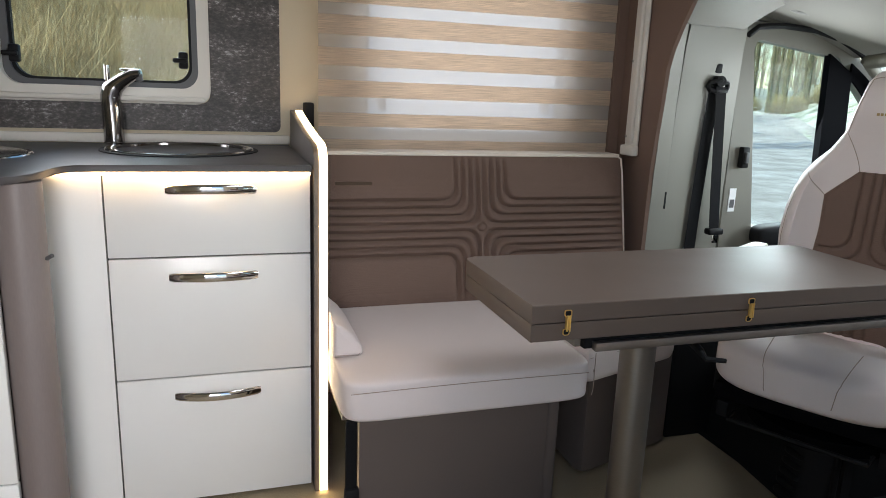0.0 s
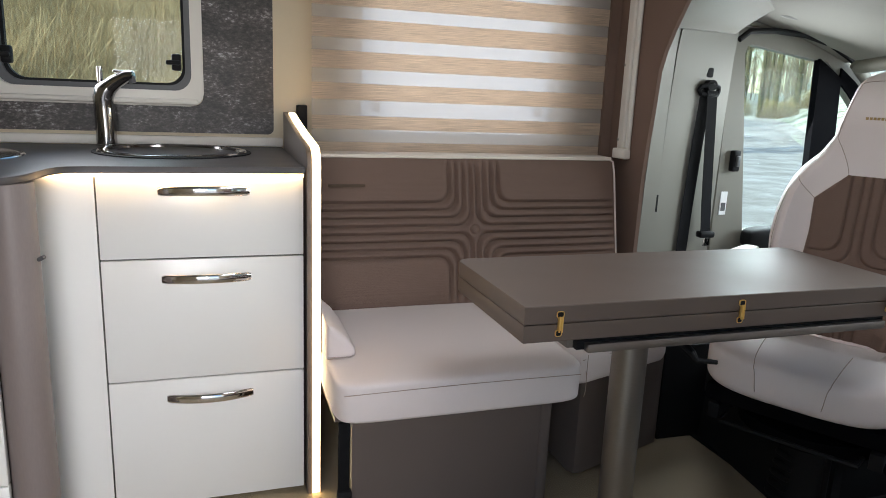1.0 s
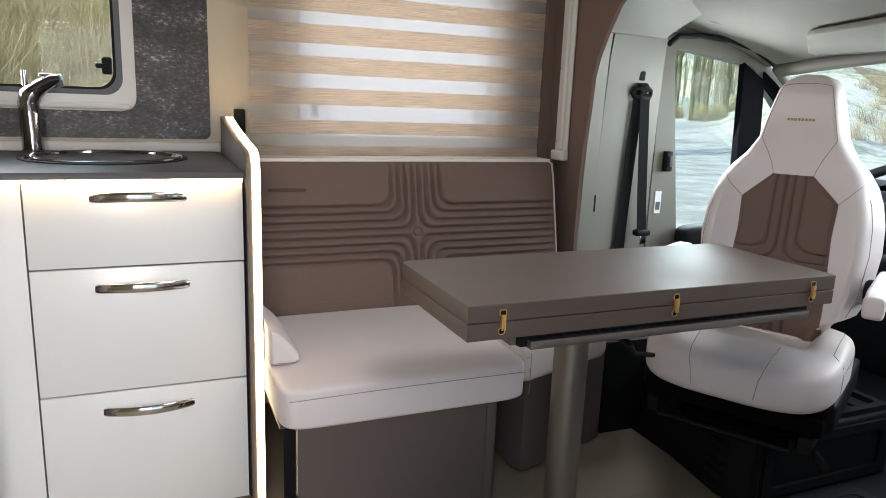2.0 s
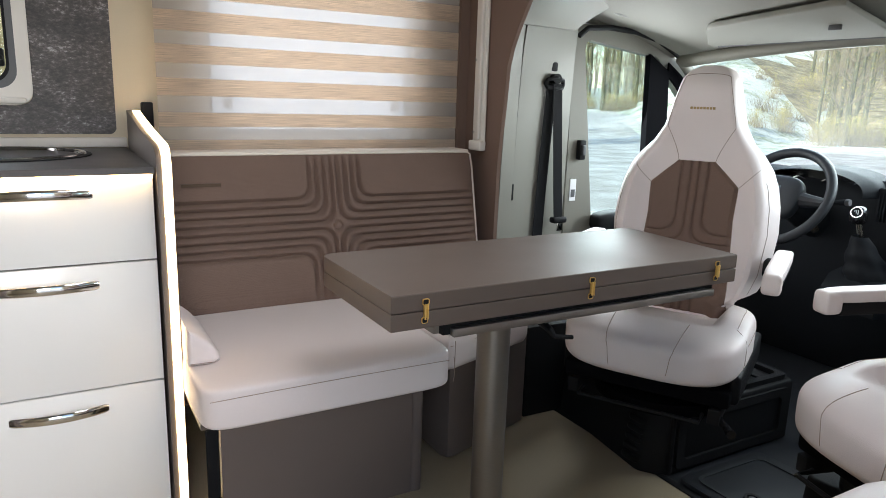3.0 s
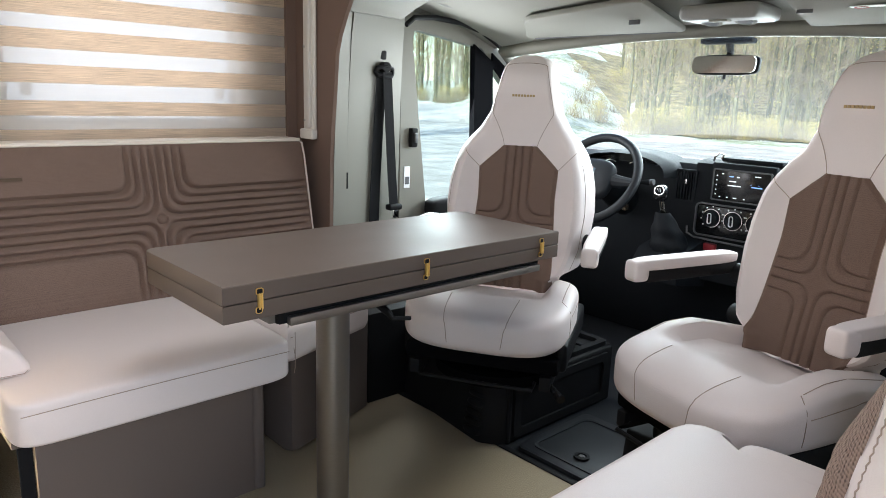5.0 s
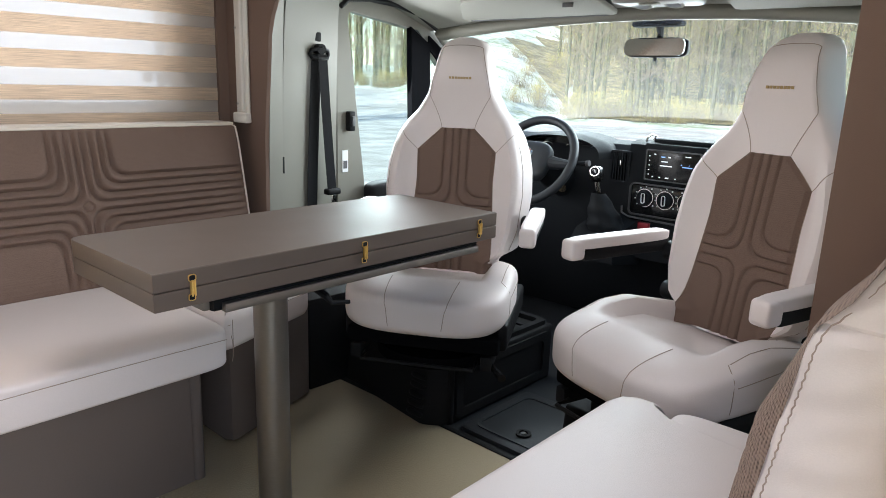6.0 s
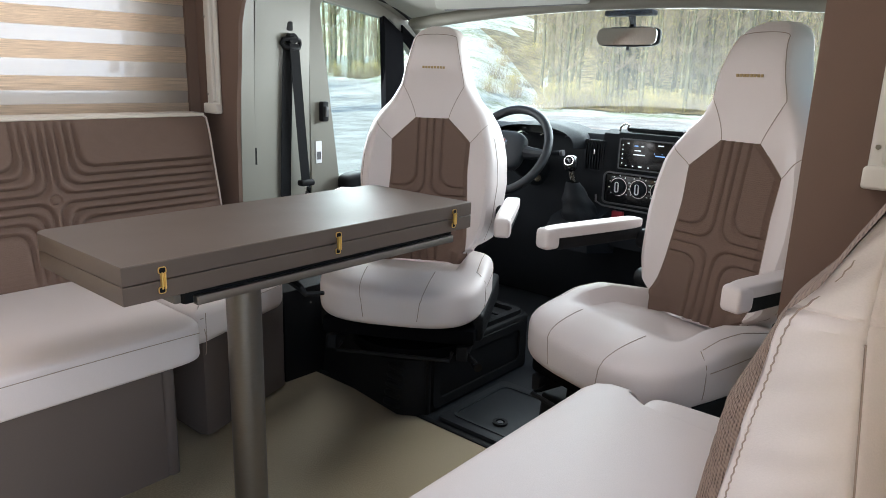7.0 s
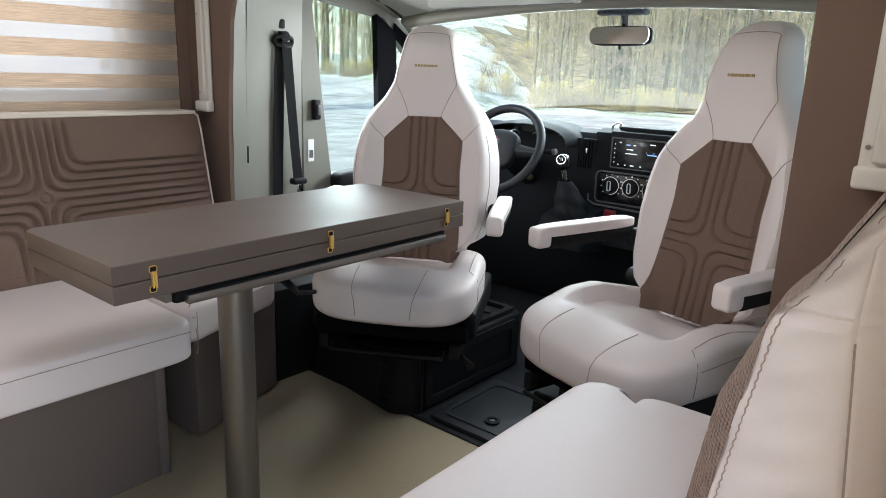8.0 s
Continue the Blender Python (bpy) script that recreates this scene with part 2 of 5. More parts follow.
BLIND_SHEER = cloth("blind_sheer_cloth", (0.72, 0.68, 0.64), 0.55, 0.52, 0.06)


# ---- mesh helpers ----
def link_mesh(name, bm, mat, smooth=True, angle=35):
    me = bpy.data.meshes.new(name)
    bm.normal_update()
    bm.to_mesh(me)
    bm.free()
    me.materials.append(mat)
    if smooth:
        me.shade_smooth()
        me.set_sharp_from_angle(angle=radians(angle))
    return me


def thing(name, label, category, m=None, group="", kind=""):
    ob = new(name)
    ob.empty_display_size = 0.05
    if m is not None:
        ob.matrix_world = m
    return tagged(ob, label, category, group, kind)


def part(name, bm, mat, parent, label="", angle=35):
    """One mesh object under a thing or a part; coordinates are the parent's own."""
    ob = new(name, link_mesh(name, bm, mat, True, angle))
    ob.parent = parent
    if label:
        tagged(ob, label)
    return ob


def single(name, bm, mat, label, category, kind="", angle=35, group=""):
    ob = new(name, link_mesh(name, bm, mat, True, angle))
    return tagged(ob, label, category, group, kind)


def box(x0, y0, z0, x1, y1, z1, r=0.0, seg=2, bm=None):
    bm = bm or bmesh.new()
    vs = bmesh.ops.create_cube(bm, size=1.0)["verts"]
    for v in vs:
        v.co = Vector(((x0 + x1) / 2 + v.co.x * (x1 - x0), (y0 + y1) / 2 + v.co.y * (y1 - y0), (z0 + z1) / 2 + v.co.z * (z1 - z0)))
    if r:
        es = list({e for v in vs for e in v.link_edges})
        bmesh.ops.bevel(bm, geom=es, offset=r, segments=seg, profile=0.5, affect="EDGES")
    return bm


def prism(outline, lo, hi, axis="z", r=0.0, seg=2, bm=None):
    """An outline of (a, b) pushed from lo to hi along an axis; for y the pair is (x, z), for x it is (y, z)."""
    own = bm is None
    bm = bm or bmesh.new()

    def at(a, b, h):
        return {"z": (a, b, h), "y": (a, h, b), "x": (h, a, b)}[axis]
    lower = [bm.verts.new(at(a, b, lo)) for a, b in outline]
    upper = [bm.verts.new(at(a, b, hi)) for a, b in outline]
    n = len(outline)
    f1, f2 = bm.faces.new(lower[::-1]), bm.faces.new(upper)
    for i in range(n):
        bm.faces.new((lower[i], lower[(i + 1) % n], upper[(i + 1) % n], upper[i]))
    if r:
        es = list(f1.edges) + list(f2.edges)
        bmesh.ops.bevel(bm, geom=es, offset=r, segments=seg, profile=0.5, affect="EDGES")
    if own:
        bmesh.ops.recalc_face_normals(bm, faces=bm.faces)
    return bm


def rounded(x0, y0, x1, y1, r, n=6, corners=(1, 1, 1, 1)):
    """A rectangle's outline with round corners, from (x0, y0) round to the left."""
    pts = []
    for k, (cx, cy, a0, on) in enumerate(((x0 + r, y0 + r, 180, corners[0]), (x1 - r, y0 + r, 270, corners[1]),
                                          (x1 - r, y1 - r, 0, corners[2]), (x0 + r, y1 - r, 90, corners[3]))):
        if not on:
            pts.append(((x0, y0), (x1, y0), (x1, y1), (x0, y1))[k])
            continue
        for i in range(n + 1):
            a = radians(a0 + 90 * i / n)
            pts.append((cx + r * math.cos(a), cy + r * math.sin(a)))
    return pts


def ring(outer, inner, lo, hi, axis="y", bm=None):
    """A frame between two outlines with equal counts, pushed from lo to hi."""
    bm = bm or bmesh.new()

    def at(a, b, h):
        return {"z": (a, b, h), "y": (a, h, b), "x": (h, a, b)}[axis]
    n = len(outer)
    rows = [[bm.verts.new(at(a, b, h)) for a, b in o] for o, h in ((outer, lo), (outer, hi), (inner, hi), (inner, lo))]
    for i in range(n):
        j = (i + 1) % n
        for k in range(4):
            bm.faces.new((rows[k][i], rows[k][j], rows[(k + 1) % 4][j], rows[(k + 1) % 4][i]))
    bmesh.ops.recalc_face_normals(bm, faces=bm.faces)
    return bm


def cylinder(p, q, r0, r1=None, n=24, bm=None, caps=True):
    bm = bm or bmesh.new()
    p, q = Vector(p), Vector(q)
    m = Matrix.Translation((p + q) / 2) @ (q - p).to_track_quat("Z", "Y").to_matrix().to_4x4()
    bmesh.ops.create_cone(bm, cap_ends=caps, segments=n, radius1=r0, radius2=r0 if r1 is None else r1, depth=(q - p).length, matrix=m)
    return bm


def tube(points, r, n=8, bm=None, closed=False, caps=True):
    """A round bar along points; r: a radius, or one for each point."""
    bm = bm or bmesh.new()
    pts = [Vector(p) for p in points]
    rs = [r] * len(pts) if isinstance(r, (int, float)) else r
    count = len(pts)
    rows, side = [], None
    for i, p in enumerate(pts):
        a = pts[(i - 1) % count] if closed or i else p
        b = pts[(i + 1) % count] if closed or i < count - 1 else p
        way = (b - a).normalized()
        if side is None:
            side = way.orthogonal().normalized()
        side = (side - way * side.dot(way)).normalized()
        up = way.cross(side)
        rows.append([bm.verts.new(p + rs[i] * (math.cos(2 * math.pi * k / n) * side + math.sin(2 * math.pi * k / n) * up)) for k in range(n)])
    for i in range(count if closed else count - 1):
        s, e = rows[i], rows[(i + 1) % count]
        for k in range(n):
            bm.faces.new((s[k], s[(k + 1) % n], e[(k + 1) % n], e[k]))
    if caps and not closed:
        bm.faces.new(rows[0][::-1])
        bm.faces.new(rows[-1])
    return bm


def sheet(fn, nu, nv, bm=None, closed_u=False):
    """A grid of points fn(u, v) with u, v from 0 to 1."""
    bm = bm or bmesh.new()
    rows = [[bm.verts.new(fn(i / nu, j / nv)) for i in range(nu if closed_u else nu + 1)] for j in range(nv + 1)]
    for j in range(nv):
        for i in range(nu):
            k = (i + 1) % nu if closed_u else i + 1
            bm.faces.new((rows[j][i], rows[j][k], rows[j + 1][k], rows[j + 1][i]))
    return bm


def pillow(cx, cy, cz, sx, sy, sz, e=0.35, fn=None, nu=64, nv=28):
    """A stuffed block: a rounded box with soft sides; fn bends each point (x, y, z in -1 to 1 of the half sizes)."""
    def pw(v, k):
        return math.copysign(abs(v) ** k, v)

    def at(u, v):
        a, b = 2 * math.pi * u, math.pi * (v - 0.5)
        x, y, z = pw(math.cos(b), e) * pw(math.cos(a), e), pw(math.cos(b), e) * pw(math.sin(a), e), pw(math.sin(b), e)
        p = Vector((x * sx, y * sy, z * sz))
        if fn:
            p = p + Vector(fn(x, y, z))
        return (cx + p.x, cy + p.y, cz + p.z)
    bm = sheet(at, nu, nv, closed_u=True)
    bmesh.ops.remove_doubles(bm, verts=bm.verts, dist=1e-5)
    bmesh.ops.recalc_face_normals(bm, faces=bm.faces)
    return bm


def smin(a, b, k):
    h = max(0.0, 1 - abs(a - b) / k)
    return min(a, b) - h * h * k / 4


def quilt(dx, dz, lines, width=0.006, depth=0.007):
    """Depth of the stitched lines that run as nested corners round a centre."""
    d = smin(abs(dx), abs(dz), 0.05)
    return sum(-depth * math.exp(-((d - c) / width) ** 2) for c in lines)


def lettering(name, text, size, m, mat, parent, depth=0.0006):
    """Words in the built-in font, as a mesh part."""
    cu = bpy.data.curves.new(name, "FONT")
    cu.body, cu.size, cu.extrude, cu.align_x, cu.align_y = text, size, depth, "CENTER", "CENTER"
    tmp = bpy.data.objects.new(name, cu)
    scene.collection.objects.link(tmp)
    me = bpy.data.meshes.new_from_object(tmp.evaluated_get(bpy.context.evaluated_depsgraph_get()))
    bpy.data.objects.remove(tmp)
    me.materials.clear()
    me.materials.append(mat)
    ob = new(name, me)
    ob.parent = parent
    ob.matrix_local = m
    return ob


# ---- setting ----
single("floor", box(-2.0, -0.13, -0.05, 1.60, 2.33, 0.0), FLOOR, "beige woven vinyl floor of the living area", "floor", "structure")
single("ground_step", box(-0.6, -0.75, -0.40, 0.75, -0.16, -0.36, 0.01), BLACK, "dark entrance step below the open door", "step", "structure")


def wall_with_openings(name, x0, x1, z0, z1, y0, y1, holes, mat, label):
    """A wall along x made of pieces round its rectangular openings, as one mesh."""
    bm = bmesh.new()
    xs = sorted({x0, x1, *[h[0] for h in holes], *[h[2] for h in holes]})
    zs = sorted({z0, z1, *[h[1] for h in holes], *[h[3] for h in holes]})
    for a, b in zip(xs, xs[1:]):
        for c, d in zip(zs, zs[1:]):
            mx, mz = (a + b) / 2, (c + d) / 2
            if not any(h[0] < mx < h[2] and h[1] < mz < h[3] for h in holes):
                box(a, y0, c, b, y1, d, bm=bm)
    bmesh.ops.remove_doubles(bm, verts=bm.verts, dist=1e-5)
    return single(name, bm, mat, label, "wall", "structure")


wall_with_openings("wall_left", -2.0, 1.56, -0.05, 1.95, 2.305, 2.345, [(-0.53, 1.06, 0.02, 1.52), (0.50, 0.93, 1.31, 1.52)], CREAM_WALL,
                   "cream side wall with two window openings")
wall_with_openings("wall_right", -2.0, 1.56, -0.05, 1.95, -0.175, -0.13, [(-0.50, -0.05, 0.68, 1.85)], CREAM_WALL,
                   "cream side wall with the open entrance doorway")
single("wall_rear", box(-2.04, -0.175, -0.05, -2.0, 2.345, 1.95), CREAM_WALL, "plain cream wall closing the rear", "wall", "structure")
single("ceiling", box(-2.04, -0.175, 1.95, 1.62, 2.345, 1.99), HEADLINER, "pale ceiling of the living area", "ceiling", "structure")

# hatch frame added out of view, only to surround the overhead fill lamp
rh = thing("assumed_roof_hatch", "white frame of an assumed roof hatch, added out of view round the fill lamp", "window", kind="structure")
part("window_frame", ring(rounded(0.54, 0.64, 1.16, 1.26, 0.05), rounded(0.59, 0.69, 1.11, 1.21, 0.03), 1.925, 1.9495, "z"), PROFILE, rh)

# stub partitions between living area and cab
edge = [(1.985, 0.0), (1.984, 0.60), (1.98, 0.84), (1.972, 0.95), (1.958, 1.06), (1.945, 1.20), (1.925, 1.26), (1.89, 1.325), (1.835, 1.41), (1.70, 1.52), (1.50, 1.56)]
single("partition_left", prism([*edge, (1.50, 1.95), (2.305, 1.95), (2.305, 0.0)], 1.475, 1.490, "x"), WALL_CLOTH,
       "brown cloth-covered partition beside the cab opening", "partition", "structure")
single("partition_right", prism([(0.165, 0.0), (0.165, 1.40), (0.30, 1.52), (0.50, 1.56), (0.50, 1.95), (-0.13, 1.95), (-0.13, 0.0)], 1.38, 1.43, "x"), WALL_CLOTH,
       "brown cloth-covered partition beside the passenger seat", "partition", "structure")
single("partition_top", box(1.50, 0.50, 1.56, 1.56, 1.50, 1.95), HEADLINER, "pale board above the cab opening", "partition", "structure")
single("window_reveal", box(1.437, 2.205, 0.40, 1.475, 2.305, 1.95), WALL_CLOTH, "brown board at the side of the blind", "trim", "structure")


# ---- kitchen wall: splashback and window ----
sp = thing("splashback", "dark mottled stone splashback with round corners round the window", "splashback", kind="structure")
outer, inner = rounded(-1.9, 0.945, 0.262, 1.90, 0.02), rounded(-0.56, 1.03, 0.045, 1.60, 0.03)
part("panel", ring(outer, inner, 2.295, 2.305), STONE, sp)
single("baseboard", box(-1.9, 2.285, 0.906, 0.29, 2.304, 0.935, 0.004), PROFILE, "pale sealing strip along the worktop", "trim", "structure")
kw = thing("window_1", "pale framed kitchen window with dark rubber seal", "window", kind="structure")
part("window_frame", ring(rounded(-0.575, 1.028, 0.047, 1.62, 0.045), rounded(-0.525, 1.075, 0.012, 1.56, 0.05), 2.262, 2.303), PROFILE, kw, "cream plastic window frame")
part("inner_frame", ring(rounded(-0.526, 1.074, 0.013, 1.56, 0.05), rounded(-0.505, 1.090, -0.006, 1.545, 0.05), 2.290, 2.312), GREY_PLASTIC, kw)
part("seal", ring(rounded(-0.506, 1.089, -0.005, 1.546, 0.05), rounded(-0.496, 1.097, -0.014, 1.538, 0.05), 2.300, 2.322), BLACK, kw, "black rubber seal")
part("pane", box(-0.505, 2.312, 1.088, -0.004, 2.318, 1.55), GLASS, kw).visible_shadow = False
part("sill", box(-0.55, 2.235, 1.034, 0.03, 2.27, 1.050, 0.006), PROFILE, kw)
for x in (-0.487, -0.03):
    latch = part("window_latch", box(x - 0.014, 2.255, 1.135, x + 0.014, 2.285, 1.185, 0.006), BLACK, kw, "black plastic window catch")
    part("latch_lever", box(x - 0.030, 2.245, 1.152, x + 0.012, 2.258, 1.166, 0.004), BLACK, latch)

bw = thing("window_2", "hinged acrylic window behind the striped blind", "window", kind="structure")
part("window_frame", ring(rounded(0.47, 0.90, 1.34, 1.55, 0.05), rounded(0.535, 0.945, 1.275, 1.52, 0.06), 2.268, 2.303), PROFILE, bw)
part("seal", ring(rounded(0.534, 0.944, 1.276, 1.521, 0.06), rounded(0.552, 0.962, 1.258, 1.505, 0.06), 2.290, 2.315), GREY_PLASTIC, bw)
part("pane", box(0.545, 2.318, 0.955, 1.265, 2.3185, 1.51), DIFFUSING_PANE, bw, "acrylic pane made milky to brighten the blind")
part("glazing_bar", box(0.872, 2.300, 0.945, 0.884, 2.316, 0.972, 0.003), GREY_PLASTIC, bw)
for x in (0.60, 1.21):
    part("window_latch", box(x - 0.015, 2.275, 1.03, x + 0.015, 2.30, 1.075, 0.006), GREY_PLASTIC, bw)

# ---- striped double blind ----
bl = thing("roller_blind", "striped roller blind with wood-look and sheer bands, half drawn", "blind")
bands = [(0.890, 0.931), (0.973, 1.017), (1.068, 1.121), (1.166, 1.222), (1.262, 1.322), (1.360, 1.418), (1.460, 1.52)]
x0, x1 = 0.376, 1.437
prev = 0.890
for lo, hi in bands:
    if lo > prev:
        part("sheer_band", box(x0, 2.2215, prev, x1, 2.2219, lo), BLIND_SHEER, bl, "translucent white sheer band")
    part("wood_band", box(x0, 2.2200, lo, x1, 2.2204, hi), BLIND_OPAQUE, bl, "wood-look woven band")
    prev = hi
part("sheer_band", box(x0, 2.2215, prev, x1, 2.2219, 1.88), BLIND_SHEER, bl)
part("bottom_bar", box(x0, 2.216, 0.880, x1, 2.226, 0.892, 0.003), PROFILE, bl)
part("cassette", box(x0 - 0.01, 2.18, 1.88, x1, 2.26, 1.945, 0.01), PROFILE, bl)

for nm, bx, tall, lab in (("curtain_rail", (1.448, 2.060, 0.905, 1.475, 2.135, 1.90), 1, "white screwed curtain rail on the brown partition"),
                          ("curtain_rail", (1.350, -0.12, 0.912, 1.38, 0.066, 1.90), 2, "white screwed curtain rail on the partition beside the bench")):
    rail = thing(nm, lab, "rail")
    x_a, y_a, z_a, x_b, y_b, z_b = bx
    part("back_plate", box(x_a + 0.012, y_a, z_a, x_b, y_b, z_b, 0.008, 3), PROFILE, rail)
    part("raised_lip", box(x_a, y_a + 0.015, z_a + 0.035, x_a + 0.014, y_a + 0.03 if tall == 1 else y_b - 0.02, z_b - 0.02, 0.005, 3), PROFILE, rail)
    part("end_cap", box(x_a - 0.002, y_a - 0.003, z_a - 0.006, x_b - 0.001, y_b + 0.003, z_a + 0.030, 0.006, 3), PROFILE, rail)
    for z in (z_a + 0.06, z_a + 0.32, z_a + 0.58):
        part("screw", cylinder((x_a + 0.006, y_b - 0.012, z), (x_a + 0.013, y_b - 0.012, z), 0.004, n=12), STEEL, rail)

# ---- kitchen ----
kit = thing("kitchen_drawer_unit", "white lacquered kitchen unit with three drawers", "kitchen unit")
part("body", box(-0.32, 1.712, 0.04, 0.288, 2.28, 0.888), EDGE, kit, "dark carcase")
part("plinth", box(-0.33, 1.74, 0.0, 0.288, 2.28, 0.04), BLACK, kit)


def bow_handle(x, z, parent):
    """A flat arched chrome grip."""
    def at(u, v):
        a = (u - 0.5) * 2
        y = 1.688 - 0.032 * (1 - a * a)
        zz = z - 0.010 * (a * a) * 0.5
        ang = 2 * math.pi * v
        return (x + a * 0.106, y + 0.0045 * math.cos(ang), zz + 0.0115 * math.sin(ang) * (1 if abs(a) < 0.98 else 0.8))
    bm = sheet(at, 28, 12)
    bmesh.ops.holes_fill(bm, edges=[e for e in bm.edges if e.is_boundary])
    bmesh.ops.recalc_face_normals(bm, faces=bm.faces)
    return part("handle", bm, CHROME, parent, "arched chrome handle")


for lo, hi, hz in ((0.678, 0.879, 0.848), (0.363, 0.674, 0.630), (0.012, 0.359, 0.314)):
    d = part("drawer_front", box(-0.1935, 1.690, lo, 0.2855, 1.710, hi, 0.0022), LACQUER, kit, "white lacquered drawer front")
    bow_handle(0.047, hz, d)
part("side_door", prism([(-0.197, 1.690), (-0.197, 1.710), (-0.325, 1.700), (-0.325, 1.680)], 0.012, 0.879), LACQUER, kit, "narrow white filler door")
part("under_light", box(-0.30, 1.672, 0.8805, 0.284, 1.684, 0.8885), LED, kit, "warm light strip under the worktop")

col = thing("corner_column", "rounded taupe corner column under the worktop", "column")
part("shaft", cylinder((-0.326, 1.512, 0.0), (-0.326, 1.512, 0.889), 0.046, n=40), COLUMN, col)
part("door_knob", cylinder((-0.281, 1.500, 0.728), (-0.268, 1.492, 0.736), 0.0045, n=12), GREY_PLASTIC, col)

ku = thing("hob_unit", "white kitchen unit under the hob", "kitchen unit")
part("body", box(-1.9, 1.49, 0.04, -0.375, 2.28, 0.888), EDGE, ku)
for lo, hi in ((0.045, 0.235), (0.239, 0.882)):
    part("drawer_front", box(-0.90, 1.468, lo, -0.368, 1.488, hi, 0.002), LACQUER, ku)

wt_line = [(0.288, 1.668), (-0.215, 1.668), (-0.245, 1.662), (-0.265, 1.645), (-0.278, 1.610), (-0.284, 1.555), (-0.292, 1.505), (-0.312, 1.462),
           (-0.345, 1.435), (-0.40, 1.425), (-1.9, 1.425), (-1.9, 2.284), (0.288, 2.284)]
wt = thing("worktop", "dark brown matt worktop with a curved front edge", "worktop")
wb = prism(wt_line, 0.889, 0.905, r=0.003)
part("slab", wb, WORKTOP, wt)

sk = thing("sink", "round polished steel sink set in the worktop", "sink", pose(-0.037, 2.055, 0.905))


def lathe(profile, n=56):
    """A turned shape from (radius, height) pairs."""
    bm = sheet(lambda u, v: (0, 0, 0), 1, 1)
    bm.clear()
    rows = [[bm.verts.new((r * math.cos(2 * math.pi * i / n), r * math.sin(2 * math.pi * i / n), z)) for i in range(n)] for r, z in profile]
    for a, b in zip(rows, rows[1:]):
        for i in range(n):
            bm.faces.new((a[i], a[(i + 1) % n], b[(i + 1) % n], b[i]))
    bmesh.ops.recalc_face_normals(bm, faces=bm.faces)
    return bm


part("seal_ring", lathe([(0.214, 0.0004), (0.213, 0.003), (0.200, 0.004), (0.198, 0.0005)]), BLACK, sk, "black sealing ring")
ridges = [(0.202, 0.002), (0.199, 0.007), (0.190, 0.009), (0.180, 0.006), (0.176, -0.004), (0.170, -0.006)]
for k in range(5):
    r_a = 0.166 - 0.022 * k
    ridges += [(r_a, -0.005), (r_a - 0.005, -0.002), (r_a - 0.010, -0.002), (r_a - 0.016, -0.007)]
part("rim", lathe(ridges + [(0.05, -0.007), (0.02, -0.010)]), DIMMED_CHROME, sk, "stepped steel rim and ringed basin lid")

tp = thing("tap", "chrome single-lever kitchen tap with an angled spout", "tap", pose(-0.234, 2.235, 0.905))
part("base", lathe([(0.001, 0.0), (0.030, 0.0), (0.030, 0.006), (0.025, 0.010), (0.001, 0.010)], 32), CHROME, tp)
part("body", tube([(0, 0, 0.006), (0, 0, 0.06), (-0.002, 0, 0.11), (-0.003, -0.001, 0.140), (0.004, -0.004, 0.163), (0.022, -0.010, 0.182)],
                  [0.029, 0.0285, 0.0285, 0.029, 0.029, 0.022], 28), DIMMED_CHROME, tp)
part("spout", tube([(0.006, -0.005, 0.165), (0.036, -0.015, 0.190), (0.066, -0.026, 0.207), (0.086, -0.034, 0.210)], [0.026, 0.021, 0.017, 0.013], 20), DIMMED_CHROME, tp)
part("aerator", cylinder((0.080, -0.032, 0.206), (0.084, -0.034, 0.188), 0.010, n=20), GREY_PLASTIC, tp)
part("lever", box(0.030, -0.030, 0.216, 0.088, -0.008, 0.224, 0.003), CHROME, tp)
part("button", cylinder((-0.010, 0.012, 0.185), (-0.010, 0.012, 0.232), 0.008, n=16), DIMMED_CHROME, tp)

hob = thing("hob", "black glass hob with a steel rim", "hob", pose(-0.60, 1.895, 0.905))
part("glass_plate", lathe([(0.001, 0.006), (0.195, 0.006), (0.205, 0.004), (0.206, 0.0004)]), GLOSS_BLACK, hob)
part("rim", lathe([(0.206, 0.0004), (0.216, 0.0035), (0.219, 0.0004)]), STEEL, hob)
part("pan_support", tube([(-0.12, 0, 0.012), (0.13, 0, 0.012)], 0.003), BLACK, hob)

# end panel with its light strip
ep = thing("kitchen_end_panel", "dark kitchen end panel with a lit curved edge", "panel")
line = [(1.665, 0.0), (1.665, 0.90), (1.670, 0.925), (1.685, 0.944), (1.71, 0.953), (1.90, 0.972), (2.10, 0.996), (2.24, 1.016), (2.284, 1.02), (2.284, 0.0)]
part("board", prism(line, 0.292, 0.327, "x"), EDGE, ep)
strip = [(1.6635, 0.002), (1.6635, 0.90), (1.6685, 0.926), (1.684, 0.9456), (1.71, 0.9547), (1.90, 0.9737), (2.10, 0.9977), (2.24, 1.0177)]


def ribbon(pts, x_a, x_b, bm=None):
    bm = bm or bmesh.new()
    a = [bm.verts.new((x_a, y, z)) for y, z in pts]
    b = [bm.verts.new((x_b, y, z)) for y, z in pts]
    a2 = [bm.verts.new((x_a, y - 0.003, z + 0.0025)) for y, z in pts]
    b2 = [bm.verts.new((x_b, y - 0.003, z + 0.0025)) for y, z in pts]
    for p, q in ((a, b), (b, b2), (b2, a2), (a2, a)):
        for i in range(len(pts) - 1):
            bm.faces.new((p[i], q[i], q[i + 1], p[i + 1]))
    bmesh.ops.recalc_face_normals(bm, faces=bm.faces)
    return bm


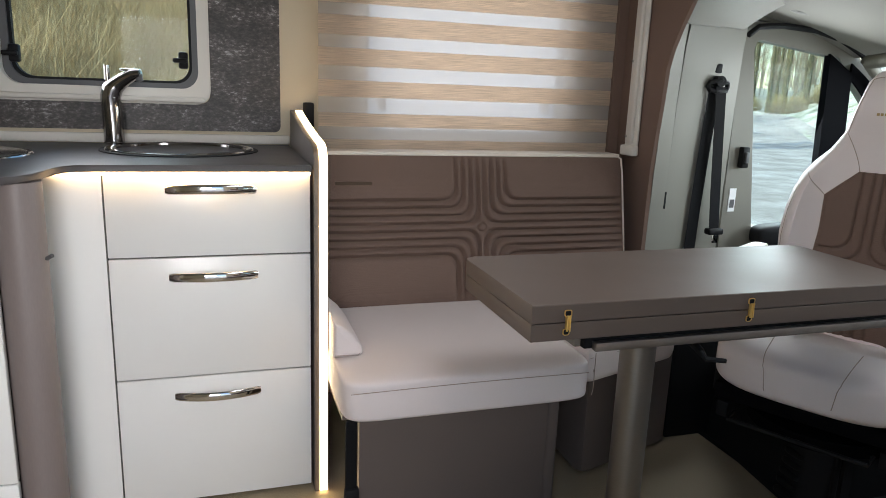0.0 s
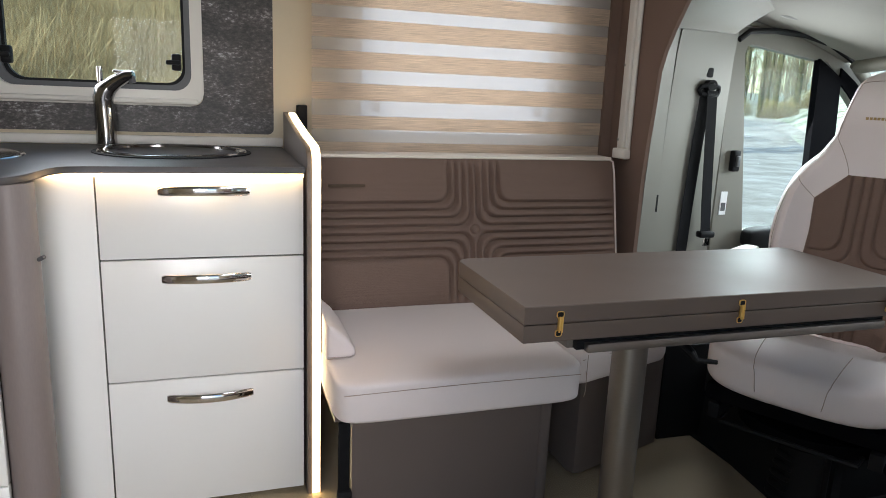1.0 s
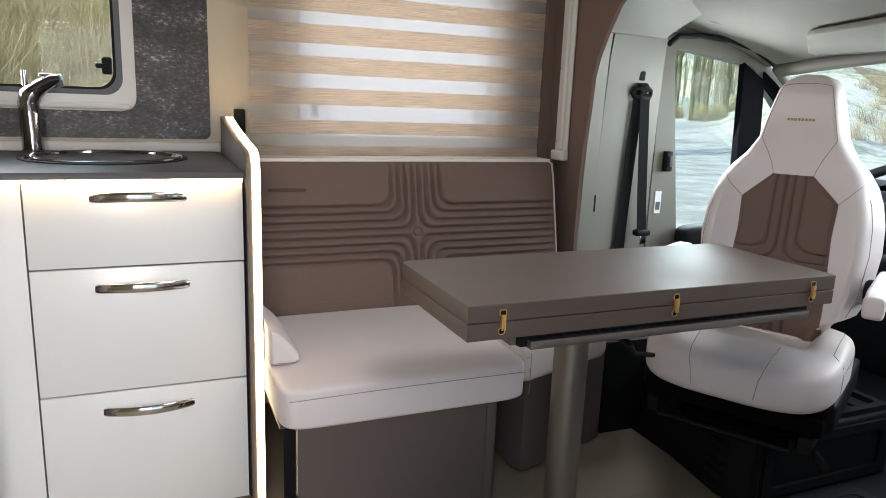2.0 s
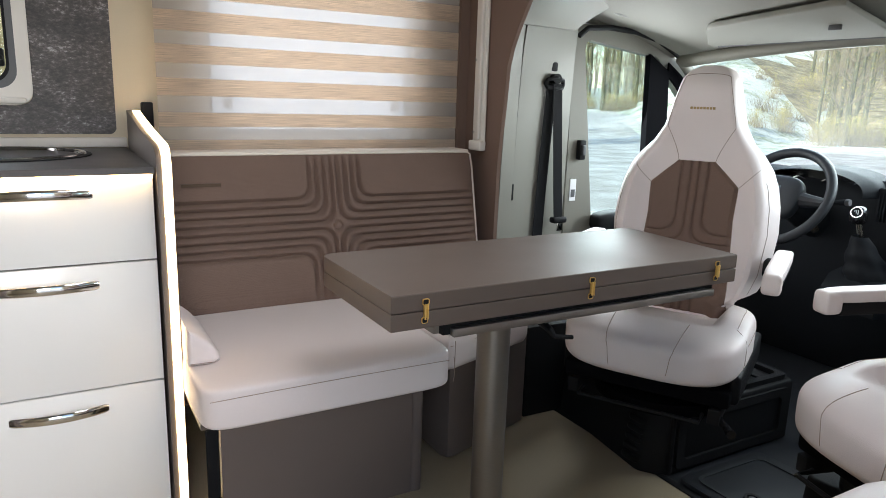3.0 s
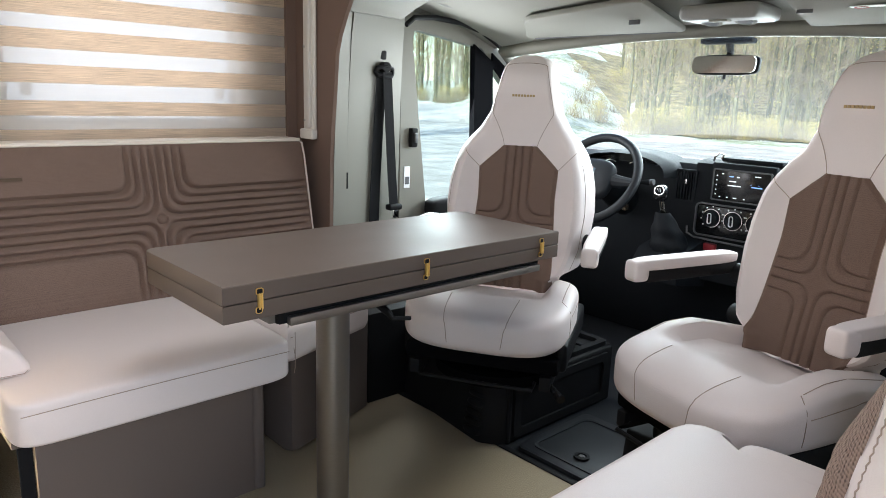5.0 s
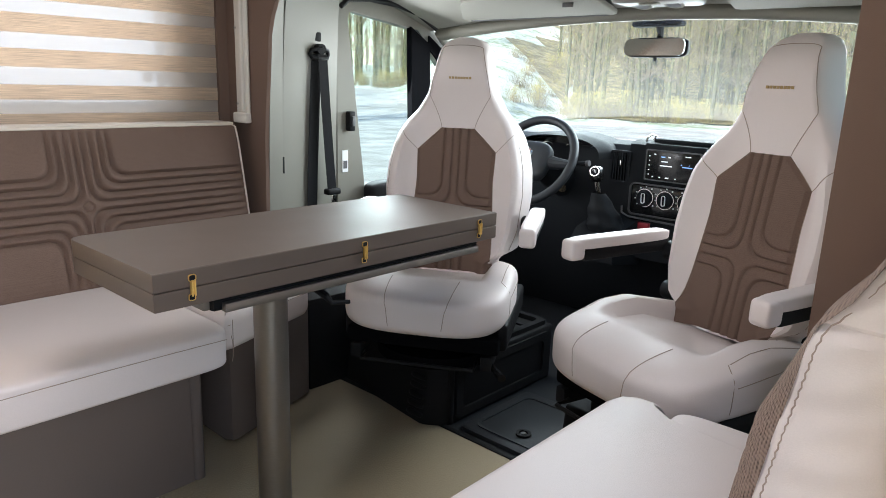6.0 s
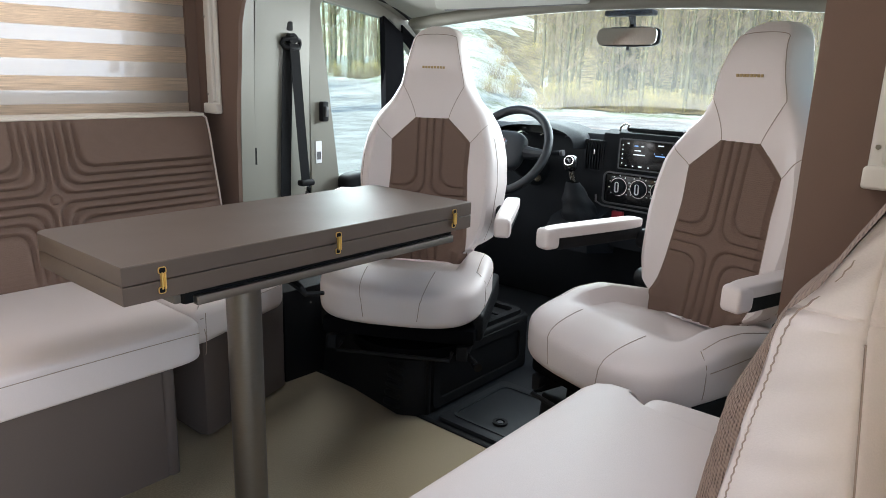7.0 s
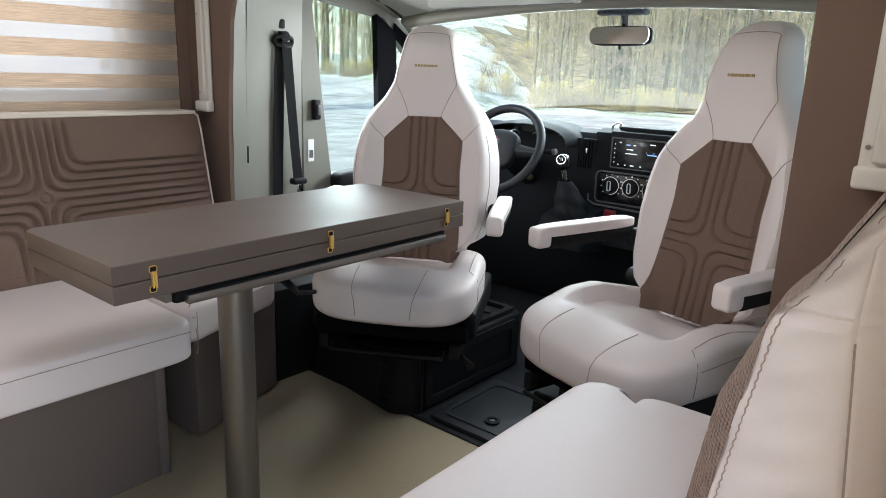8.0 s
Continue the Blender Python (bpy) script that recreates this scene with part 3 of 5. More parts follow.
part("light_strip", ribbon(strip, 0.305, 0.3255), LED_SOFT, ep, "glowing warm white strip")
so = thing("socket_box", "small black socket box on the wall behind the end panel", "socket")
part("case", box(0.335, 2.262, 0.965, 0.368, 2.303, 1.045, 0.005), BLACK, so)

# ---- left bench ----
bb = thing("bench", "grey-taupe bench with a tall quilted taupe backrest", "bench")
part("front_panel", box(0.375, 1.462, 0.0, 0.885, 1.482, 0.318), TAUPE_PANEL, bb)
part("corner_post", prism(rounded(0.886, 1.460, 0.922, 1.50, 0.015), 0.0, 0.318), TAUPE_PANEL, bb)
part("side_panel", box(0.900, 1.50, 0.0, 0.918, 2.28, 0.318), TAUPE_PANEL, bb)
part("top_board", box(0.335, 1.482, 0.300, 0.900, 2.28, 0.318), TAUPE_PANEL, bb)
bx = thing("corner_box", "rounded grey-taupe base box under the corner seat", "bench base")
part("kick_board", prism([(1.06, 1.60), (1.42, 1.69), (1.43, 2.27), (1.06, 2.27)], 0.0, 0.012), BLACK, bx)
part("shell", prism([(1.05, 1.585), (1.062, 1.563), (1.085, 1.562), (1.42, 1.675), (1.44, 1.70), (1.44, 2.28), (1.05, 2.28)], 0.012, 0.315), TAUPE_PANEL, bx)

cu = thing("bench_cushion", "cream leather bench seat cushion with a stitched seam", "cushion")
part("cover", pillow(0.660, 1.725, 0.369, 0.332, 0.312, 0.055, 0.16, lambda x, y, z: (0, 0, 0.010 * (1 - x * x) * (1 - y * y) * (z > 0)), 96, 32), LEATHER, cu)
part("seam", tube([(0.345, 1.411, 0.398), (0.50, 1.4105, 0.400), (0.66, 1.4102, 0.401), (0.82, 1.4105, 0.400), (0.968, 1.411, 0.398)], 0.0011, 6), STITCH, cu)
part("corner_seam", tube([(0.9865, 1.4185, 0.402), (0.9885, 1.4168, 0.385), (0.9890, 1.4164, 0.365), (0.9885, 1.4168, 0.345), (0.9865, 1.4185, 0.330)], 0.0010, 6), STITCH, cu)
cu2 = thing("corner_cushion", "small cream leather corner seat cushion", "cushion")
cb = prism([(1.005, 1.51), (1.015, 1.497), (1.04, 1.495), (1.36, 1.60), (1.385, 1.625), (1.40, 2.05), (1.005, 2.05)], 0.322, 0.424, r=0.025, seg=4)
part("cover", cb, LEATHER, cu2)
part("seam", tube([(1.02, 1.4935, 0.400), (1.18, 1.540, 0.402), (1.36, 1.598, 0.400)], 0.0010, 6), STITCH, cu2)
part("side_seam", tube([(1.035, 1.493, 0.415), (1.033, 1.490, 0.37), (1.035, 1.493, 0.335)], 0.0010, 6), STITCH, cu2)

LINES = (0.012, 0.037, 0.062, 0.086)


def bench_back(u, v):
    """Front of the tall bench backrest: leans back, with quilted corners round one centre."""
    x, z = 0.325 + u * 1.100, 0.425 + v * 0.470
    dx, dz = x - 0.885, z - 0.665
    y = 1.985 + 0.105 * v
    edge_u, edge_v = min(u, 1 - u) * 1.100, min(v, 1 - v) * 0.470
    crown = 0.018 * (1 - math.exp(-edge_u / 0.03)) * (1 - math.exp(-edge_v / 0.03))
    q = quilt(dx, dz, LINES, 0.0062, 0.015)
    q -= 0.006 * math.exp(-((math.hypot(dx, dz) - 0.014) / 0.004) ** 2)
    return (x, y - crown - q * crown / 0.018, z)


bk = part("backrest", prism([(1.990, 0.425), (2.0935, 0.893), (2.195, 0.896), (2.20, 0.425)], 0.3265, 1.424, "x", 0.004), TAUPE_CLOTH, bb, "tall taupe cloth backrest with pale piping")
part("quilted_front", sheet(bench_back, 260, 120), TAUPE_CLOTH, bk, "quilted taupe cloth")
part("piping", tube([(0.325, 2.088, 0.895), (1.410, 2.088, 0.895), (1.423, 2.086, 0.887), (1.4265, 2.075, 0.84), (1.4265, 2.03, 0.63), (1.4265, 1.99, 0.43)], 0.0032, 8), PIPING, bk, "pale leather piping")
part("top_edge", prism([(2.090, 0.893), (2.092, 0.903), (2.19, 0.903), (2.195, 0.893)], 0.327, 1.420, "x", 0.003), PIPING, bk, "cream top edge")
part("stitched_mark", box(0.405, 2.0475, 0.803, 0.520, 2.0605, 0.813), DARK_THREAD, bk, "brown stitched bar mark")

pl = thing("small_cushion", "small cream leather cushion leaning by the end panel", "cushion")
part("cover", prism([(0.330, 0.4245), (0.394, 0.4245), (0.406, 0.433), (0.404, 0.449), (0.380, 0.482), (0.352, 0.508), (0.330, 0.520)], 1.575, 1.860, "y", 0.014, 4), LEATHER, pl)
part("seam", tube([(0.332, 1.5738, 0.433), (0.390, 1.5738, 0.431), (0.400, 1.579, 0.437), (0.404, 1.60, 0.440), (0.405, 1.84, 0.440)], 0.0010, 6), STITCH, pl)

bu = thing("belt_buckle", "black belt buckle hanging below the bench cushion", "belt buckle")
part("strap", box(0.338, 1.44, 0.12, 0.366, 1.452, 0.316, 0.003), BELT, bu)
part("buckle_body", box(0.336, 1.432, 0.055, 0.372, 1.457, 0.135, 0.006), BLACK, bu)

# ---- table ----
tb = thing("table", "folding dark taupe table with two stacked tops on one leg", "table")
for lo, hi in ((0.684, 0.7195), (0.648, 0.6825)):
    part("tabletop", prism(rounded(0.610, 1.028, 1.585, 1.418, 0.028, 8, (0, 0, 1, 1)), lo, hi, r=0.0015, seg=1), TABLE, tb, "dark taupe laminate leaf")
part("rail", box(0.752, 1.030, 0.618, 1.515, 1.046, 0.635, 0.0006), BRUSHED, tb, "aluminium slide rail")
part("rail_bed", box(0.735, 1.046, 0.620, 1.525, 1.075, 0.6475), BLACK, tb)
part("rail_end", box(0.722, 1.062, 0.618, 0.752, 1.40, 0.6475, 0.003), TABLE_EDGE, tb)
part("under_frame", box(0.76, 1.10, 0.60, 1.45, 1.38, 0.6475, 0.003), BLACK, tb)
leg = part("leg", cylinder((0.967, 1.205, 0.012), (0.967, 1.205, 0.602), 0.040, n=48), BRUSHED, tb, "round brushed metal leg")
part("foot_ring", cylinder((0.967, 1.205, 0.0), (0.967, 1.205, 0.012), 0.043, 0.042, 40), BRUSHED, leg)
lever = part("clamp_lever", tube([(1.005, 1.08, 0.606), (1.005, 1.04, 0.594), (1.010, 1.03, 0.582), (1.052, 1.02, 0.578)], [0.010, 0.008, 0.006, 0.005], 10), BLACK, tb, "black clamp lever")
for x in (0.684, 1.103, 1.512):
    h = part("hinge", box(x - 0.0050, 1.0222, 0.671, x + 0.0050, 1.0283, 0.696, 0.0015), BRASS, tb, "brass folding hinge")
    part("hinge_recess", box(x - 0.0065, 1.0262, 0.697, x + 0.0065, 1.0282, 0.707), BLACK, h)
    part("recess_rim", ring(rounded(x - 0.0078, 0.6955, x + 0.0078, 0.7085, 0.004), rounded(x - 0.0062, 0.697, x + 0.0062, 0.707, 0.003), 1.0257, 1.0282), BRASS, h)
    part("lower_recess", box(x - 0.0075, 1.0262, 0.660, x + 0.0040, 1.0282, 0.670), BLACK, h)
    part("lower_rim", ring(rounded(x - 0.0088, 0.6585, x + 0.0052, 0.6715, 0.004), rounded(x - 0.0072, 0.660, x + 0.0036, 0.670, 0.003), 1.0257, 1.0282), BRASS, h)
    for k in (-0.0028, 0.0028):
        part("hinge_link", cylinder((x + k, 1.0218, 0.668), (x + k, 1.0218, 0.699), 0.0019, n=10), BRASS, h)


# ---- cab shell ----
single("cab_floor", box(1.60, 0.0, -0.06, 3.3, 2.2, -0.006), MAT, "black rubber cab floor", "floor", "structure")
single("floor_edge_strip", box(1.585, 0.21, -0.004, 1.605, 1.96, 0.004, 0.002), BLACK, "black edge strip between living floor and cab", "trim", "structure")
mat_ob = thing("cab_floor_mat", "black moulded rubber floor mat with a round fixing", "floor mat")
part("mat", prism(rounded(1.625, 0.83, 1.99, 1.165, 0.02), -0.006, 0.008, r=0.003), MAT, mat_ob)
part("inner_border", ring(rounded(1.66, 0.862, 1.955, 1.135, 0.03), rounded(1.668, 0.870, 1.947, 1.127, 0.03), 0.008, 0.012, "z"), MAT, mat_ob)
part("fixing_ring", ring([(1.722 + 0.024 * math.cos(a), 0.985 + 0.024 * math.sin(a)) for a in [k * math.pi / 10 for k in range(20)]],
                         [(1.722 + 0.015 * math.cos(a), 0.985 + 0.015 * math.sin(a)) for a in [k * math.pi / 10 for k in range(20)]], 0.008, 0.015, "z"), BLACK, mat_ob)
part("fixing_knob", cylinder((1.722, 0.985, 0.008), (1.722, 0.985, 0.014), 0.009, n=16), GREY_PLASTIC, mat_ob)

# B pillar lining beside the driver, in two folds, with the belt
bp = thing("pillar_left", "pale grey plastic pillar lining behind the driver door", "pillar", kind="structure")


def pillar_fold(a, b, y_a, y_b, bend):
    """A lining strip between two upright edges that lean with the opening's curve."""
    zs = [0.0, 0.35, 0.60, 0.85, 1.08, 1.27, 1.40, 1.50]
    lean = [0, 0, 0, 0.006, 0.018, 0.038, 0.07, 0.12]
    bm = bmesh.new()
    front = [bm.verts.new((a, y_a - bend * l * 10 * 0.10, z)) for z, l in zip(zs, lean)]
    back = [bm.verts.new((b, y_b - bend * l * 10 * 0.05, z)) for z, l in zip(zs, lean)]
    front2 = [bm.verts.new((a, 2.26, z)) for z in zs]
    back2 = [bm.verts.new((b, 2.26, z)) for z in zs]
    for i in range(len(zs) - 1):
        for p, q in ((front, back), (back, back2), (back2, front2), (front2, front)):
            bm.faces.new((p[i], q[i], q[i + 1], p[i + 1]))
    bmesh.ops.recalc_face_normals(bm, faces=bm.faces)
    return bm


part("rear_fold", pillar_fold(1.491, 1.565, 1.985, 2.007, 1.2), VAN, bp)
part("front_fold", pillar_fold(1.569, 1.890, 2.014, 2.105, 0.8), VAN, bp)
part("joint_shadow_gap", box(1.5655, 2.022, 0.33, 1.5685, 2.05, 1.345), GREY_PLASTIC, bp)
part("joint_slot", box(1.562, 2.0035, 0.72, 1.5695, 2.018, 0.78), BLACK, bp)


def corner_lining(u, v):
    """The moulded corner over the pillar: a lip at the joint, then a swell that runs up into the roof lining."""
    lip = max(0.0, 1 - v / 0.08)
    k = max(0.0, (v - 0.08) / 0.92)
    x = 1.492 + u * (0.365 + 0.16 * k)
    y = 1.945 + 0.125 * u - 0.018 + 0.045 * lip - 0.20 * k ** 1.6
    return (x, y, 1.342 + 0.010 * u + 0.150 * k)


part("corner_lining", sheet(corner_lining, 14, 26), VAN, bp)
part("lower_lining", prism([(1.45, 1.705), (1.62, 1.70), (1.75, 1.78), (1.75, 2.0), (1.45, 2.0)], 0.0, 0.33, r=0.006), BLACK, bp, "black sill lining")

sb = thing("seat_belt", "black seat belt with its guide on the pillar", "seat belt")
part("guide_cover", box(1.742, 2.048, 1.196, 1.778, 2.074, 1.230, 0.005), BLACK, sb)
part("guide_slot", box(1.752, 2.058, 1.165, 1.757, 2.072, 1.238), GREY_PLASTIC, sb)
part("guide_bolt", cylinder((1.757, 2.020, 1.168), (1.760, 2.070, 1.168), 0.019, n=24), BLACK, sb)
part("guide_loop", tube([(1.712, 2.034, 1.150), (1.716, 2.030, 1.163), (1.757, 2.024, 1.172), (1.797, 2.038, 1.163), (1.801, 2.042, 1.148), (1.795, 2.040, 1.136), (1.757, 2.028, 1.132), (1.718, 2.030, 1.137)], 0.0085, 10, closed=True), BLACK, sb)


def strap(points, half, thick=0.0015):
    bm = bmesh.new()
    rows = []
    for x, y, z in points:
        rows.append([bm.verts.new((x + s * half, y + d, z)) for s, d in ((-1, 0), (1, 0.012), (1, 0.012 + thick), (-1, thick))])
    for a, b in zip(rows, rows[1:]):
        for k in range(4):
            bm.faces.new((a[k], a[(k + 1) % 4], b[(k + 1) % 4], b[k]))
    bm.faces.new(rows[0])
    bm.faces.new(rows[-1][::-1])
    bmesh.ops.recalc_face_normals(bm, faces=bm.faces)
    return bm


part("rear_strap", strap([(1.745, 2.030, 1.150), (1.736, 2.034, 0.95), (1.725, 2.036, 0.70), (1.716, 2.036, 0.35)], 0.028), BELT, sb)
part("front_strap", strap([(1.764, 2.020, 1.150), (1.778, 2.018, 0.95), (1.794, 2.018, 0.75), (1.806, 2.018, 0.632)], 0.026), BELT, sb)
part("tongue_holder", box(1.776, 2.010, 0.616, 1.842, 2.045, 0.640, 0.008, 3), BLACK, sb)
part("tongue", box(1.797, 2.018, 0.585, 1.824, 2.022, 0.618, 0.002), STEEL, sb, "steel belt tongue")

# driver door
dd = thing("door_1", "pale driver door with a large window and black divider", "door", kind="structure")
win = [(2.056, 0.62), (2.70, 0.62), (2.74, 0.86), (2.60, 1.06), (2.47, 1.185), (2.36, 1.280), (1.99, 1.327), (1.970, 1.318), (1.962, 1.29)]
out = [(1.915, 0.10), (2.95, 0.10), (2.95, 0.84), (2.72, 1.09), (2.53, 1.245), (2.38, 1.335), (2.05, 1.395), (1.935, 1.385), (1.905, 1.33)]
part("door_frame", ring(out, win, 2.118, 2.165), VAN, dd)
part("door_glass", prism(win, 2.140, 2.145, "y"), GLASS, dd).visible_shadow = False
part("divider", prism([(2.336, 0.60), (2.46, 0.60), (2.424, 1.225), (2.307, 1.292)], 2.105, 2.135, "y"), MATT_BLACK, dd, "black window divider")
part("quarter_frame", ring([(2.425, 0.60), (2.90, 0.60), (2.66, 1.09), (2.50, 1.215), (2.424, 1.262)], [(2.452, 0.86), (2.74, 0.86), (2.60, 1.05), (2.475, 1.165), (2.430, 1.20)], 2.108, 2.117), MATT_BLACK, dd)
seal_line = [(1.895, 2.108, 0.30), (1.893, 2.106, 1.20), (1.905, 2.104, 1.345), (1.945, 2.102, 1.392), (2.05, 2.100, 1.402), (2.20, 2.098, 1.395),
             (2.32, 2.096, 1.370), (2.43, 2.095, 1.322), (2.55, 2.094, 1.245), (2.75, 2.09, 1.08), (2.95, 2.085, 0.88)]
part("door_seal", tube([(x, y - 0.012, z - (0.024 if x > 1.92 else 0.008)) for x, y, z in seal_line[2:]], 0.011, 8), BLACK, dd, "black rubber door seal")
part("inner_handle", box(1.950, 2.090, 0.855, 1.982, 2.118, 0.935, 0.006), BLACK, dd, "black inner door handle")
part("handle_lever", box(1.958, 2.080, 0.875, 1.974, 2.091, 0.915, 0.004), GREY_PLASTIC, dd)
part("arm_ledge", pillow(2.22, 2.06, 0.60, 0.20, 0.05, 0.045, 0.5), SOFT_BLACK, dd, "black padded door ledge")
part("sticker", box(1.932, 2.1150, 0.685, 1.962, 2.1178, 0.775), WHITE_PRINT, dd, "white warning sticker")
part("sticker_mark", box(1.937, 2.1140, 0.70, 1.957, 2.1152, 0.732), GREY_PLASTIC, dd)

# passenger side, closed
pdoor = thing("door_2", "pale passenger door with a large window", "door", kind="structure")
win2 = rounded(1.98, 0.62, 2.40, 1.30, 0.04)
part("door_frame", ring(rounded(1.60, 0.0, 2.95, 1.40, 0.05), win2, 0.035, 0.08), VAN, pdoor)
part("door_glass", prism(win2, 0.055, 0.06, "y"), GLASS, pdoor).visible_shadow = False


# ---- cab roof lining and windscreen ----
def lining(u, v):
    """Headliner from the living area to the windscreen: falls to the front and rounds down at the sides."""
    x, y = 1.50 + u * 1.00, 0.04 + v * 2.12
    side = abs(v - 0.5) * 2
    x -= 0.060 * side * side * u ** 3
    z = 1.50 - 0.160 * u ** 1.3 - 0.035 * side ** 6 * (1 - u) - 0.062 * side * side * u ** 3
    return (x, y, z)


hl = thing("ceiling_cab", "pale moulded cab roof lining", "ceiling", kind="structure")
part("lining", sheet(lining, 40, 80), HEADLINER, hl)
part("side_rail", box(1.49, 2.13, 1.395, 2.60, 2.2, 1.60), VAN, hl)
part("side_rail_right", box(1.49, 0.0, 1.395, 2.60, 0.07, 1.60), VAN, hl)
part("roof_skin", sheet(lambda u, v: (1.48 + u * 1.05, 0.0 + v * 2.2, 1.62 - 0.22 * u), 4, 4), VAN, hl)
head_pts = [(2.485 - 0.06 * (k / 12 - 1) ** 2, 0.16 + 1.88 * k / 24, 1.326 - 0.062 * (k / 12 - 1) ** 2) for k in range(25)]
part("header_trim", tube(head_pts, 0.026, 12), VAN, hl, "pale trim along the windscreen top")
part("grab_handle", tube([(1.98, 2.02, 1.445), (2.02, 2.00, 1.425), (2.14, 1.99, 1.412), (2.24, 1.99, 1.400), (2.27, 2.01, 1.405)], [0.014, 0.013, 0.012, 0.013, 0.014], 10), LAMP_CASE, hl, "pale grab handle over the driver door")
sv = thing("sun_visor", "pale grey padded sun visor folded against the roof lining", "sun visor")
visor_line = [(2.115, 1.17), (2.395, 1.165), (2.405, 1.185), (2.410, 1.80), (2.400, 1.862), (2.375, 1.872), (2.235, 1.765), (2.205, 1.735), (2.195, 1.70), (2.105, 1.20)]
vb = prism(visor_line, -0.010, 0.010, r=0.006, seg=3)
for v in vb.verts:
    v.co.z += 1.372 - 0.235 * (v.co.x - 2.20)
part("pad", vb, HEADLINER, sv)
part("clip", box(2.255, 1.262, 1.332, 2.262, 1.305, 1.348, 0.002), GREY_PLASTIC, sv, "small grey visor clip")
sv2 = thing("sun_visor", "pale grey padded sun visor with a small warning label", "sun visor")
vb = prism([(x, 1.92 - y) for x, y in visor_line][::-1], -0.010, 0.010, r=0.006, seg=3)
for v in vb.verts:
    v.co.z += 1.372 - 0.235 * (v.co.x - 2.20)
part("pad", vb, HEADLINER, sv2)
part("clip", box(2.255, 0.70, 1.338, 2.262, 0.745, 1.350, 0.002), GREY_PLASTIC, sv2, "small grey visor clip")
lb = part("label", box(2.235, 0.44, 1.3455, 2.285, 0.60, 1.3475), WHITE_PRINT, sv2, "white printed warning label")
part("label_ring", ring([(2.26 + 0.018 * math.cos(a), 0.575 + 0.018 * math.sin(a)) for a in [k * math.pi / 12 for k in range(24)]],
                        [(2.26 + 0.014 * math.cos(a), 0.575 + 0.014 * math.sin(a)) for a in [k * math.pi / 12 for k in range(24)]], 1.344, 1.3456, "z"), RED, lb)
part("hinge_rod", tube([(2.398, 1.20, 1.318), (2.40, 1.50, 1.318), (2.398, 1.84, 1.316)], 0.005, 8), GREY_PLASTIC, sv)
lt = thing("ceiling_lamp", "pale ceiling lamp console with two round reading lamps", "ceiling lamp")
part("case", box(2.19, 0.83, 1.328, 2.37, 1.085, 1.376, 0.018, 4), LAMP_CASE, lt)
part("switch_panel", box(2.205, 0.925, 1.322, 2.235, 0.985, 1.330, 0.003), HEADLINER, lt)
for y in (0.905, 1.015):
    rl = part("reading_lamp", cylinder((2.285, y, 1.330), (2.284, y, 1.3262), 0.035, 0.033, 28), VAN, lt)
    part("lamp_lens", cylinder((2.284, y, 1.3265), (2.2835, y, 1.3245), 0.024, 0.022, 24), GREY_PLASTIC, rl)


def screen(u, v):
    """Windscreen: raked, and bowed across."""
    s = 2 * v - 1
    return (2.50 + 0.70 * u - (0.06 + 0.04 * u) * s * s, 1.1 + s * (0.95 + 0.04 * u), 1.325 - 0.50 * u - 0.06 * s * s * (1 - u))


ws = thing("windscreen", "clear raked windscreen", "windscreen", kind="structure")
part("pane", sheet(screen, 8, 24), HAZE_GLASS, ws).visible_shadow = False
for side, y0, y1 in ((1, 2.045, 2.09), (-1, 0.155, 0.11)):
    pa = thing("pillar_front", "pale slim windscreen pillar lining", "pillar", kind="structure")
    part("lining", tube([(2.42, y0, 1.275), (2.54, y0 + 0.01 * side, 1.185), (2.76, y0 + 0.02 * side, 1.02), (2.98, y1, 0.86), (3.08, y1, 0.78)],
                        [0.022, 0.022, 0.026, 0.032, 0.036], 12), VAN, pa)

mi = thing("rear_view_mirror", "black framed interior mirror on a windscreen bracket", "mirror", pose(2.58, 1.10, 1.213, 0, 4, -3))
part("shell", pillow(0.008, 0, 0, 0.016, 0.128, 0.036, 0.45), BLACK, mi)
part("mirror_glass", prism(rounded(-0.122, -0.030, 0.122, 0.030, 0.022), -0.013, -0.0105, "x"), MIRROR, mi)
part("bracket", tube([(0.02, 0, 0.02), (0.026, 0.0, 0.05), (0.01, 0, 0.085)], [0.013, 0.011, 0.015], 10), MATT_BLACK, mi)
part("bracket_foot", box(-0.02, -0.100, 0.074, 0.02, 0.100, 0.094, 0.007, 3), MATT_BLACK, mi)
part("knob", cylinder((0.0, -0.005, -0.036), (0.0, -0.005, -0.050), 0.006, n=10), BLACK, mi)

# ---- dashboard ----
da = thing("dashboard", "black plastic van dashboard with instruments and centre stack", "dashboard")
prof = [(2.74, 0.30), (2.70, 0.45), (2.70, 0.62), (2.72, 0.80), (2.75, 0.835), (2.82, 0.848), (3.14, 0.80), (3.25, 0.62), (3.25, 0.0), (2.95, 0.0)]
def dash_prism(profile, y_a, y_b):
    bm = bmesh.new()
    a = [bm.verts.new((x, y_a, z)) for x, z in profile]
    b = [bm.verts.new((x, y_b, z)) for x, z in profile]
    n = len(profile)
    bm.faces.new(a)
    bm.faces.new(b[::-1])
    for i in range(n):
        bm.faces.new((a[i], b[i], b[(i + 1) % n], a[(i + 1) % n]))
    bmesh.ops.recalc_face_normals(bm, faces=bm.faces)
    return bm
part("body", dash_prism(prof, 0.10, 2.10), DASH, da)
part("firewall", box(3.0, 0.06, -0.006, 3.3, 2.14, 0.60), DASH, da)
